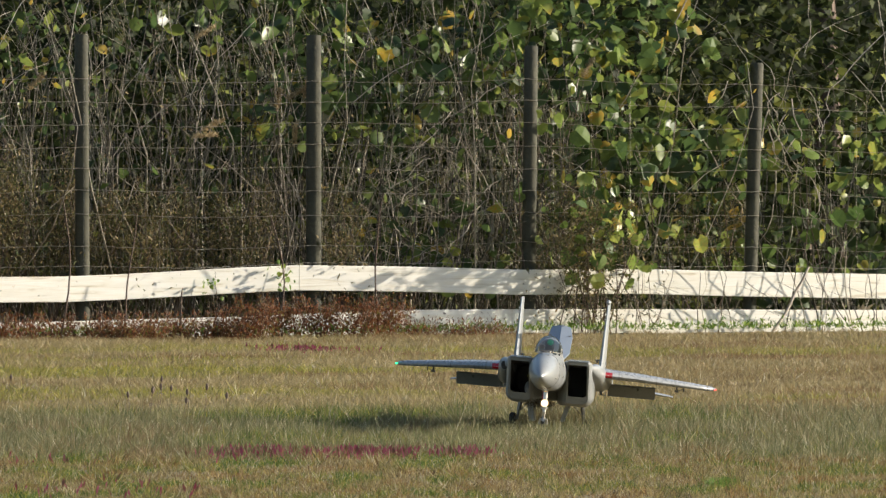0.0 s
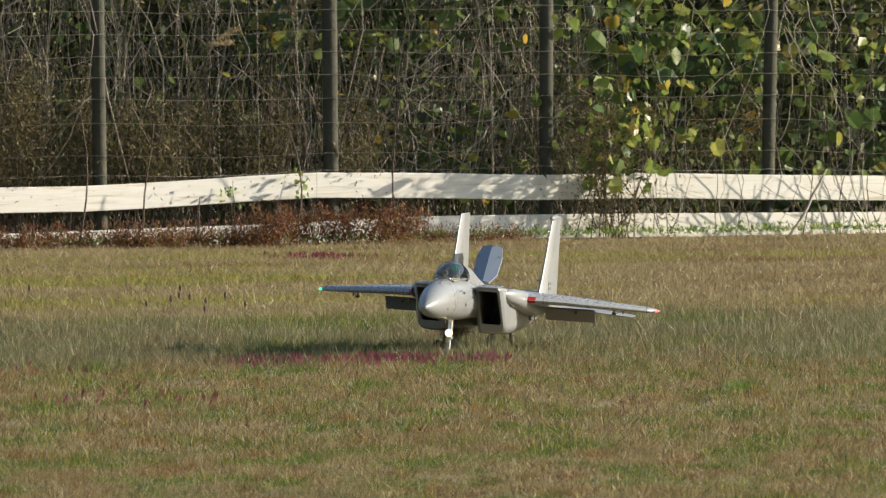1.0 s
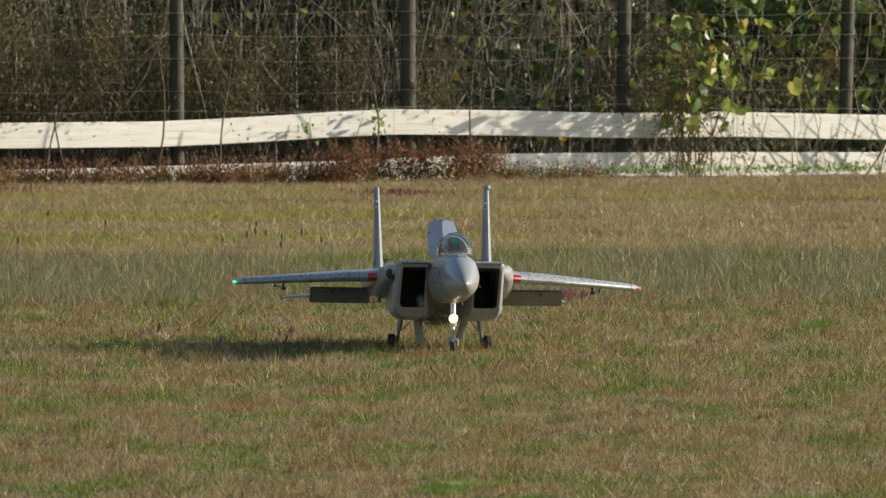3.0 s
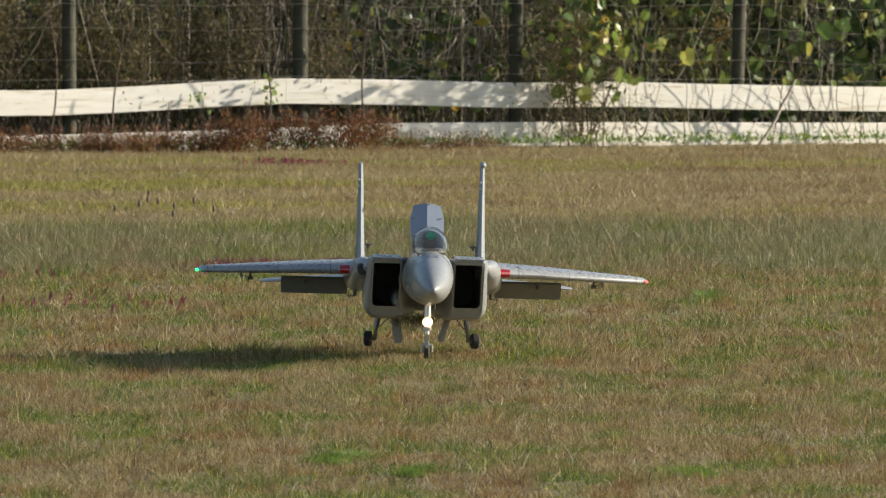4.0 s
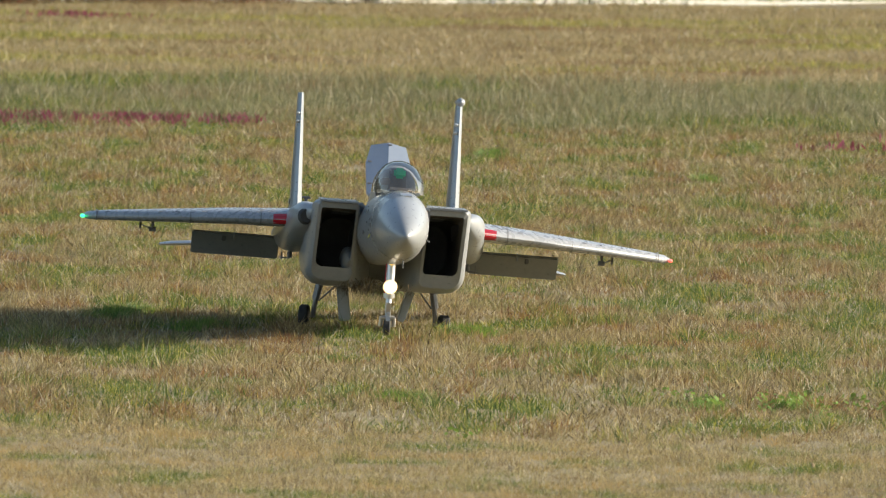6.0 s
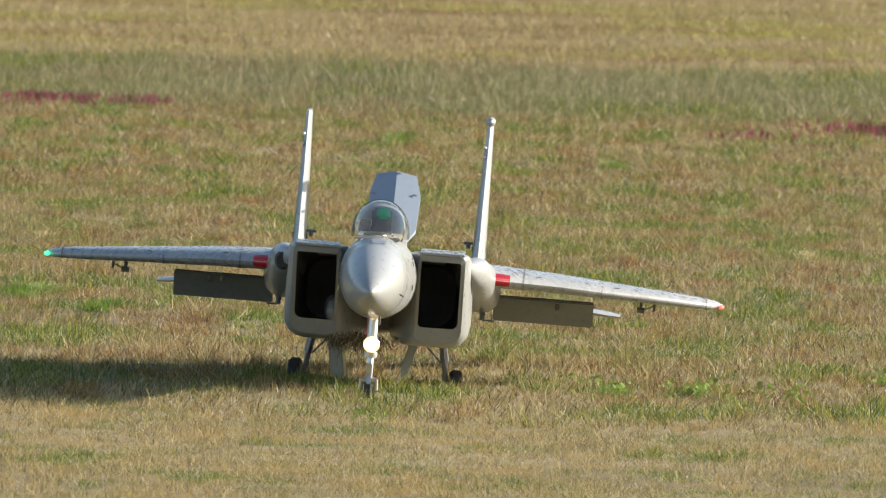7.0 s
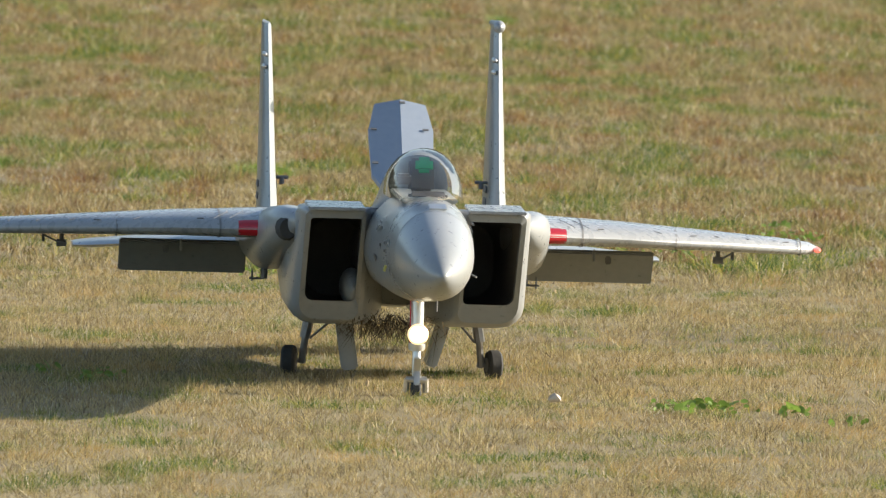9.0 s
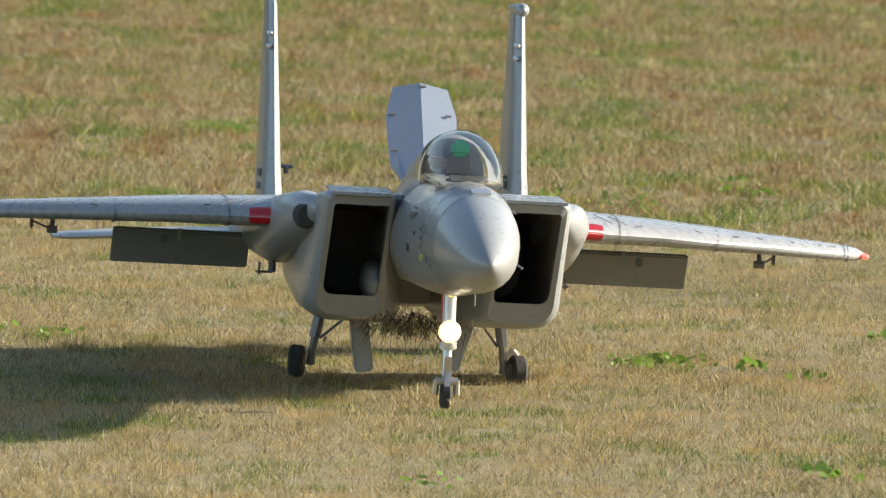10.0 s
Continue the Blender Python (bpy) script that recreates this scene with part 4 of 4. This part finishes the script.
def shrub(height, width, leaves, material, stalks=9, label="", name="dry_shrub", leaf=(0.02, 0.05), low=0.28):
    ob = new(name)
    rows = []
    P = []
    for i in range(stalks):
        a = rng.uniform(-1, 1)
        hx, hy = a * width * 0.5, rng.normal(0, width * 0.2)
        h = height * rng.uniform(0.65, 1.0)
        rows.append(((a * 0.05, 0, -0.04), (hx, hy, h), 0.0045, 0.0018))
        for k in range(5):
            u = rng.uniform(0.35, 0.95)
            L = width * 0.22 * (1.15 - u)
            rows.append(((hx * u, hy * u, h * u), (hx * u + rng.normal(0, L), hy * u + rng.normal(0, L), h * u + abs(rng.normal(0, L)) + 0.03), 0.002, 0.001))
        n = leaves // stalks
        u = low + (1 - low) * rng.beta(1.5, 1.4, n)
        w = width * 0.16 * (1.25 - u)
        P.append(np.stack([hx * u + rng.normal(0, 1, n) * w, hy * u + rng.normal(0, 1, n) * w, h * u + rng.normal(0, 0.03, n)], 1))
    stems("stalk", rows, M_DARKSTEM, ob)
    P = np.concatenate(P)
    P[:, 2] = np.maximum(P[:, 2], 0.01)
    scatter("foliage", P, U(leaf[0], leaf[1], len(P)), material, SLIM, SLIM_F, 0.7, ob, 2)
    return tagged(ob, label, "shrub")


def leaf_objects(parent, pts, sizes):
    """Single broad leaves, each its own part, on a few shared meshes."""
    made = []
    for k in range(5):
        V = HEART * (1, 1, 1 + 0.5 * k) + rng.normal(0, 0.03, HEART.shape)
        me = bpy.data.meshes.new("leaf")
        me.from_pydata([tuple(v) for v in V], [], [tuple(int(i) for i in f) for f in HEART_F])
        me.materials.append(M_LEAF)
        made.append(me)
    for i, (p, s) in enumerate(zip(pts, sizes)):
        o = new("leaf", made[i % 5])
        o.parent = parent
        o.matrix_basis = pose(*p, math.degrees(rng.normal(-1.25, 0.5)), 0, math.degrees(rng.normal(0, 1.2))) @ pose(0, 0, 0, 0, 0, math.degrees(rng.normal(0, 0.6))) @ Matrix.Diagonal((s, s, s, 1))


def front_plants():
    wall = tagged(new("fence_vine"), "broad sunlit vine leaves hanging on the woven wire", "vine")
    n = 150
    x, z = U(0.2, 4.0, n), U(0.45, 2.3, n)
    ok = (z < 1.5) | (x < 2.4)
    leaf_objects(wall, np.stack([x, U(88.98, 89.15, n), z], 1)[ok], (0.05 + 0.14 * rng.beta(1.2, 2.5, n))[ok])
    stems("stalk", [((0.6 + 0.4 * k, 89.15, -0.03), (0.5 + 0.4 * k + rng.normal(0, 0.2), 89.1, 2.0 - 0.1 * k), 0.006, 0.003) for k in range(8)], M_DARKSTEM, wall)
    kinds = [shrub(1.45, 0.95, 3000, M_DRYLEAF, 9, "feathery brown dried goldenrod by the fence"), shrub(1.2, 0.75, 2300, M_DRYLEAF, 8, "feathery brown dried goldenrod by the fence"),
             shrub(1.65, 1.1, 3600, M_DRYLEAF, 11, "tall feathery brown dried goldenrod by the fence")]
    spots = ((-4.6, 2, 1.0), (-4.1, 0, 0.95), (-3.75, 2, 0.9), (-3.45, 1, 1.0), (-3.1, 0, 0.9), (-2.75, 1, 0.9), (-2.35, 1, 0.8), (-1.75, 0, 0.95), (-1.62, 1, 0.8), (-5.1, 0, 1.0), (-5.6, 2, 0.9), (-0.85, 1, 0.75), (0.85, 1, 0.7), (2.1, 1, 0.85), (-3.95, 1, 1), (-4.35, 2, 1), (-3.3, 2, 1), (-2.05, 1, 1), (-2.55, 0, 1), (-4.8, 1, 1), (-5.3, 1, 1))
    used = set()
    for x, k, s in spots:
        m = pose(x, 89.30 + 0.12 * math.sin(9 * x), -0.03, 0, 0, 40 * math.sin(5 * x))
        if k in used:
            o = copy_thing(kinds[k], m)
        else:
            o, _ = kinds[k], used.add(k)
            o.matrix_basis = m
        tagged(o, group="dried shrubs along the fence")
    for x, y, k in ((0.86, 88.70, 1),):
        tagged(copy_thing(kinds[k], pose(x, y, -0.03, 0, 0, 30 * x)), group="dried shrubs along the fence")
    red = shrub(0.36, 0.6, 2600, M_RED, 9, "low rust-red autumn weed under the boards", "red_weed", (0.016, 0.04), 0.05)
    for i, (x, s) in enumerate(((-1.35, 1), (-1.1, 1), (-1.6, 1), (-0.85, 1), (-2.2, 1), (-2.7, 1), (-3.1, 1), (-3.6, 1), (-4.1, 1), (-0.6, 1), (-4.6, 1), (-1.9, 1), (-2.45, 1), (-2.95, 1), (-3.35, 1), (-3.85, 1), (-4.35, 1), (-2.05, 1), (-5.0, 1), (-0.35, 1), (-0.1, 1))):
        m = pose(x, 88.45 + 0.1 * math.sin(7 * x), -0.03 - (0.2 if x > -0.7 else 0.13 if x < -1.9 or x > -0.8 else 0.02), 0, 0, 75 * math.sin(3 * x))
        o = red if i == 0 else copy_thing(red, m)
        o.matrix_basis = m
        tagged(o, group="red weeds along the fence")
    # green feet along the boards
    n = 4600
    P = np.stack([U(-6, 6, n), 88.6 + rng.normal(0, 0.12, n), np.abs(rng.normal(0, 0.028, n))], 1)
    tagged(scatter("fence_sprouts", P, U(0.025, 0.06, n), M_WEED, SLIM, SLIM_F, 1.2, facing=2), "green sprouts along the foot of the boards", "weeds", kind="stuff")
    # climbing vine with broad leaves in front of the boards
    vine = tagged(new("climbing_vine"), "green vine with broad leaves climbing over the fence", "vine")
    stems("stalk", [((0.95 + rng.normal(0, 0.1), 88.75, -0.03), (0.85 + rng.uniform(0, 0.5), 88.8, rng.uniform(0.6, 1.25)), 0.006, 0.002) for _ in range(14)], M_DARKSTEM, vine)
    n = 74
    P = np.stack([1.02 + rng.normal(0, 0.2, n), U(88.5, 88.92, n), 0.25 + 1.05 * rng.beta(2.2, 1.5, n)], 1)
    leaf_objects(vine, P, U(0.06, 0.135, n))
    n = 1500
    P = np.stack([0.92 + rng.normal(0, 0.2, n), U(88.5, 88.92, n), U(0.05, 1.0, n)], 1)
    scatter("small_foliage", P, U(0.03, 0.065, n), M_DRYLEAF, SLIM, SLIM_F, 0.3, vine, 2)
    for x, z in ((-2.0, 0.40), (-1.45, 0.45)):
        sprig = tagged(new("ivy_sprig"), "small green ivy sprig on the white board", "vine", "ivy sprigs on the boards")
        stems("stalk", [((x, 88.9, -0.03), (x + 0.03, 88.93, z + 0.08), 0.004, 0.002)], M_DARKSTEM, sprig)
        P = np.stack([x + rng.normal(0, 0.05, 16), U(88.86, 88.93, 16), z + rng.normal(0, 0.06, 16)], 1)
        scatter("foliage", P, U(0.02, 0.05, 16), M_WEED, droop=-1.2, parent=sprig)
    # fuzzy pale seed heads nodding on tall grass by the wire
    for x, z, lean in ((-2.03, 2.30, 55), (-1.32, 1.83, 60), (-1.40, 1.74, 8), (-2.05, 1.53, 85), (-1.19, 1.83, 12), (-1.98, 1.58, 60), (-1.27, 1.47, 5), (-3.3, 1.9, 40), (1.0, 2.0, 30)):
        o = tagged(new("foxtail_grass"), "tall dry grass stem with a fuzzy tan seed head", "grass", "foxtails by the fence")
        dx = 0.09 * math.sin(radians(lean))
        stems("stalk", [((x - 0.25, 89.14, -0.04), (x, 89.12, z), 0.003, 0.002)], M_STEM, o, 0.01)
        n = 260
        u = rng.random(n)
        P = np.stack([x + 2 * dx * u + rng.normal(0, 0.008, n), 89.12 + rng.normal(0, 0.012, n), z + 0.16 * math.cos(radians(lean)) * u + rng.normal(0, 0.008, n)], 1)
        scatter("seed_head", P, U(0.015, 0.04, n), M_FOXTAIL, SLIM, SLIM_F, 0.9, o, 2)
    # bare stalks before the boards
    for x, h, l in ((-3.33, 1.05, 0.05), (-2.84, 0.95, 0.12), (-2.42, 0.36, 0.04), (-1.72, 0.9, 0.03), (-0.88, 1.1, 0.05), (-4.15, 0.7, 0.2), (-3.95, 0.6, -0.1)):
        o = stems("bare_stalk", [((x, 88.5, -0.05), (x + l, 88.55, h), 0.009, 0.005)], M_DARKSTEM, wob=0.01)
        tagged(o, "bare dark weed stalk standing before the boards", "stalk", "bare stalks before the fence")
    rows = []
    for x in U(1.3, 3.3, 28):
        rows.append(((x, rng.uniform(88.6, 88.95), -0.04), (x + rng.normal(-0.1, 0.22), 88.85, rng.uniform(0.35, 0.95)), rng.uniform(0.003, 0.006), 0.002))
    for x in U(1.0, 3.0, 20):
        z = rng.uniform(0.05, 0.4)
        rows.append(((x, 88.8, z), (x + rng.uniform(0.3, 0.7), 88.75, max(0.03, z - rng.uniform(0.0, 0.3))), 0.005, 0.003))
    tagged(stems("briar_tangle", rows, M_STEM, wob=0.05), "tangle of dead briars hanging over the boards", "briars", kind="stuff")
    o = stems("cut_branch", [((2.27, 88.6, -0.03), (2.66, 88.8, 0.49), 0.018, 0.012)], M_PALEBRANCH, wob=0.02)
    tagged(o, "pale cut branch leaning on the fence", "branch")


def field_plants():
    # magenta weed patches: middle, half width, half depth, count
    for x, y, w, d, n in ((-1.13, 82.2, 0.32, 0.5, 260), (-1.02, 55.8, 0.22, 0.35, 260), (-0.48, 55.6, 0.28, 0.35, 400), (0.02, 55.7, 0.13, 0.3, 140), (3.5, 53.9, 0.28, 0.3, 170), (2.9, 52.6, 0.3, 0.2, 30), (-4.3, 84.5, 0.4, 0.5, 200), (-1.6, 50.5, 0.5, 0.9, 40), (-2.3, 55.0, 0.5, 0.6, 30)):
        n = int(n * 1.2)
        px, py = x + rng.normal(0, 0.55, n) * w, y + rng.normal(0, 0.8, n) * d
        z = ground_z(px, py)
        h = U(0.018, 0.062, n)
        wd = U(0.005, 0.012, n)
        b = np.stack([px, py, z], 1)
        o = np.stack([wd, 0 * wd, 0 * wd], 1)
        lean = np.stack([rng.normal(0, 0.015, n), rng.normal(0, 0.015, n), h], 1)
        V = np.stack([b - o * 0.3, b + o * 0.3, b + lean * 0.6 + o * 0.6, b + lean, b + lean * 0.6 - o * 0.6], 1).reshape(-1, 3)
        k = np.arange(n)[:, None] * 5
        idx = np.concatenate([k + np.array([0, 1, 2]), k + np.array([0, 2, 4]), k + np.array([4, 2, 3])], 1).ravel()
        tagged(raw_mesh("magenta_weeds", V, 3, idx, M_PINK), "patch of low magenta-red weeds in the grass", "weeds", kind="stuff")

    def rosette(n, r, wide):
        ob = new("broadleaf_weed")
        for i in range(n):
            L, wd = r * rng.uniform(0.5, 1.15), rng.uniform(0.65, 0.9)
            rings = []
            for u in (-0.5, -0.38, -0.1, 0.2, 0.42, 0.5):
                w = wd * math.sqrt(max(0.002, 0.25 - u * u))
                rings.append([(L * u, -w * L, 0.12 * L * w), (L * u, 0, -0.25 * L * u * u), (L * u, w * L, 0.12 * L * w)])
            lf = finish("leaf", loft(rings, False, False, False), M_WEED, ob)
            lf.matrix_basis = pose(rng.normal(0, wide), rng.normal(0, wide), rng.uniform(0.008, 0.028), rng.normal(35, 25), rng.normal(0, 30), rng.uniform(-60, 60))
        return tagged(ob, "fresh green broad-leaved weed in the dry grass", "weed", "broad-leaved weeds in the field")
    base = [rosette(9, 0.020, 0.022), rosette(13, 0.017, 0.028), rosette(7, 0.023, 0.017)]
    spots = ((1.178, 28.55), (1.371, 28.56), (1.438, 28.59), (1.496, 28.47), (1.577, 28.51), (1.657, 28.28), (1.21, 28.63), (0.568, 27.01), (0.047, 22.31), (0.141, 22.25), (1.337, 21.53), (1.254, 21.4), (1.258, 21.51), (1.331, 21.57), (1.472, 21.48), (1.546, 21.23), (0.716, 18.24), (1.365, 18.4), (1.419, 18.36), (1.257, 21.5), (1.325, 21.55), (1.471, 21.55), (0.139, 22.13), (1.799, 22.54), (2.035, 29.13), (1.936, 29.52), (1.599, 28.78), (1.463, 28.96),)
    more = [(x + rng.normal(0, 0.05), y + rng.normal(0, 0.25)) for x, y in spots for _ in range(2) if y > 27.5]
    used = set()
    for i, (x, y) in enumerate(spots + tuple(more)):
        k = i % 3
        m = pose(x, y, float(ground_z(x, y)), 0, 0, 67 * i)
        o = copy_thing(base[k], m) if k in used else base[k]
        used.add(k)
        o.matrix_basis = m

    def tuft(n, h, material, w=0.006):
        a, r = U(0, 6.28, n), U(0, 0.05, n)
        b = np.stack([r * np.cos(a), r * np.sin(a), 0 * a - 0.005], 1)
        tip = b + np.stack([rng.normal(0, 0.03, n), rng.normal(0, 0.03, n), U(0.5, 1, n) * h], 1)
        s = np.stack([np.full(n, w / 2), 0 * a, 0 * a], 1)
        return raw_mesh("grass_tuft", np.stack([b - s, b + s, tip], 1).reshape(-1, 3), 3, np.arange(n * 3), material)
    tb = [tuft(170, 0.045, M_WEED, 0.0035), tuft(120, 0.055, M_ROUGH, 0.0035)]
    for o in tb:
        tagged(o, "tuft of fresher green grass", "grass tuft", "tufts in the field")
    tspots = ((-0.345, 33.97), (-0.287, 34.16), (-0.428, 33.86), (-0.12, 32.97), (-0.071, 33.19), (0.641, 33.05), (0.707, 33.07), (1.162, 50.67), (1.134, 51.14), (1.206, 50.93), (2.032, 48.12), (2.166, 42.85), (2.227, 42.99), (0.473, 28.71), (0.415, 28.7), (1.189, 28.29), (1.462, 28.37), (1.412, 28.51), (-0.381, 33.96), (-0.313, 34.04), (0.652, 32.89), (0.732, 32.81), (1.194, 51.24), (1.134, 50.83), (-0.342, 33.62), (1.172, 50.98), (2.01, 48.36), (2.177, 43.37),)
    for i, (x, y) in enumerate(tspots):
        m = pose(x, y, float(ground_z(x, y)), 0, 0, 50 * i)
        o = tb[0] if i == 0 else copy_thing(tb[0], m)
        o.matrix_basis = m
    for i in range(46):
        y = 28 + 27 * rng.random()
        x = float(left_edge(np.array(y)) + rng.random() * (right_edge(np.array(y)) - left_edge(np.array(y))))
        m = pose(x, y, float(ground_z(x, y)), 0, 0, 50 * i)
        o = tb[1] if i == 0 else copy_thing(tb[1], m)
        o.matrix_basis = m
    # dried seed heads
    for x, y, h in ((-1.927, 64.15, 0.12), (-1.782, 64.14, 0.15), (-1.769, 65.43, 0.18), (-1.724, 65.83, 0.12), (-1.568, 63.25, 0.15), (-1.457, 63.24, 0.18), (-1.357, 63.74, 0.12), (-3.019, 62.68, 0.15), (-3.086, 67.86, 0.18), (-2.761, 68.4, 0.12), (-1.782, 63.95, 0.15), (-1.717, 63.3, 0.18), (-1.543, 62.02, 0.12), (-3.241, 64.62, 0.15),):
        z = float(ground_z(x, y))
        w = tagged(new("seed_stalk"), "dark dried seed head on a thin stalk", "weed", "dried seed stalks in the field")
        w.matrix_basis = pose(x, y, z)
        stems("stalk", [((0, 0, -0.01), (0.02, 0, h), 0.0018, 0.0012)], M_DARKSTEM, w, 0.02, 4)
        part("seed_head", loft([oval_xy(h + d, r, 7) for d, r in ((-0.012, 0.002), (0.0, 0.008), (0.012, 0.009), (0.026, 0.004))]), M_DARKSTEM, w).matrix_basis = pose(0.02, 0, 0)
    for x, y in ((1.018, 21.55),):
        bm = bmesh.new()
        bmesh.ops.create_icosphere(bm, subdivisions=2, radius=0.013)
        for v in bm.verts:
            v.co *= 1 + 0.14 * math.sin(300 * v.co.x + 170 * v.co.z)
            v.co.z *= 0.7
        o = finish("nut", bm, M_PALEBRANCH)
        o.matrix_basis = pose(x, y, float(ground_z(x, y)) + 0.02)
        tagged(o, "small pale round nut lying on the grass", "nut")
    # three fallen leaves, then 22 small pale ones added as white glints
    for i, (x, y) in enumerate(((1.244, 27.92), (0.665, 21.75), (1.289, 19.92), *((rng.uniform(0.005, 0.078) * y, y) for y in U(18.5, 27, 22)))):
        rings = [[(0.03 * u - 0.015, w * math.cos(a) * 0.014, 0.006 + w * math.sin(a) * 0.012 + 0.012 * u) for a in (0.2, 1.2, 2.0, 2.9)] for u, w in ((0, 0.1), (0.3, 1), (0.7, 0.9), (1, 0.1))]
        o = finish("dry_leaf", loft([[((0.6 if i < 3 else 0.38) * a, 0.3 * b, 0.5 * c) for a, b, c in r] for r in rings], False, False, False), M_FOXTAIL)
        o.matrix_basis = pose(x, y, float(ground_z(x, y)) + 0.022, 0, -25, 80 * i)
        tagged(o, "curled pale dry leaf on the grass; small ones stand for glints", "leaf", "fallen leaves")


thicket()
front_plants()


def turn_fence_line():
    """The fence line runs at a slant to the view: lay it out straight, then turn it about its middle."""
    c = math.cos(radians(FENCE_TURN))
    turn = Matrix.Translation((0, FENCE_Y, 0)) @ pose(0, 0, 0, 0, 0, FENCE_TURN)
    done = set()
    for o in scene.objects:
        if o in before_fence or o.parent:
            continue
        if o.data:
            if o.data.name not in done:
                done.add(o.data.name)
                o.data.transform(Matrix.Diagonal((1 / c, 1, 1, 1)) @ Matrix.Translation((0, -FENCE_Y, 0)))
            o.matrix_basis = turn @ o.matrix_basis
        else:
            p = o.matrix_basis.translation.copy()
            kids = [k for k in o.children if p.length < 0.01]
            if kids:
                for k in kids:
                    k.matrix_basis = Matrix.Translation((k.matrix_basis.translation.x * (1 / c - 1), -FENCE_Y, 0)) @ k.matrix_basis
                    if k.matrix_basis.translation.y < -1 and k.data.name not in done and abs(k.matrix_basis.translation.x) < 1e-6:
                        done.add(k.data.name)
                        k.data.transform(Matrix.Diagonal((1 / c, 1, 1, 1)))
                o.matrix_basis = turn
            else:
                o.matrix_basis = turn @ Matrix.Translation((p.x / c - p.x, -FENCE_Y, 0)) @ o.matrix_basis


turn_fence_line()
field_plants()


# ---- what moves ----
# seconds, place, heading, pitch and bank of the jet as it rolls up to the camera
JET_ROWS = (
    (0, 0.468, 61.317, -0.002, -3.29, -0.43, 4.80),
    (0.5, 0.336, 59.778, -0.045, -7.58, -1.98, -1.51),
    (1, -0.028, 57.344, -0.009, -10.71, 0.66, 4.19),
    (1.5, -0.388, 55.357, -0.009, -6.06, 0.45, 1.82),
    (2, -0.577, 53.066, -0.002, -3.00, -0.54, 3.84),
    (3.5, -0.352, 45.973, 0.024, 6.36, -0.87, 0.43),
    (4, -0.114, 43.570, 0.048, 1.61, 1.01, 1.74),
    (4.5, -0.007, 40.816, 0.018, 1.00, 0.72, 0.29),
    (5, 0.106, 38.176, 0.016, 3.53, 0.94, -0.11),
    (5.5, 0.255, 35.565, 0.038, 3.45, -1.81, 3.86),
    (7, 0.609, 28.882, 0.067, -2.46, -0.64, 3.09),
    (7.5, 0.580, 26.948, 0.096, -0.43, -0.45, 0.25),
    (8, 0.594, 25.322, 0.111, 3.03, -0.64, 1.37),
    (8.5, 0.680, 23.842, 0.129, 2.51, -0.49, 1.12),
    (9, 0.740, 22.648, 0.136, 1.63, 0.21, 0.64),
    (9.5, 0.762, 21.793, 0.141, 2.13, -0.79, 2.62),
    (10, 0.794, 20.949, 0.157, 2.86, -0.53, 2.32),
)


def motions():
    walk(jet, [(t, pose(x, y, z, pitch, bank, head)) for t, x, y, z, head, pitch, bank in JET_ROWS])


motions()
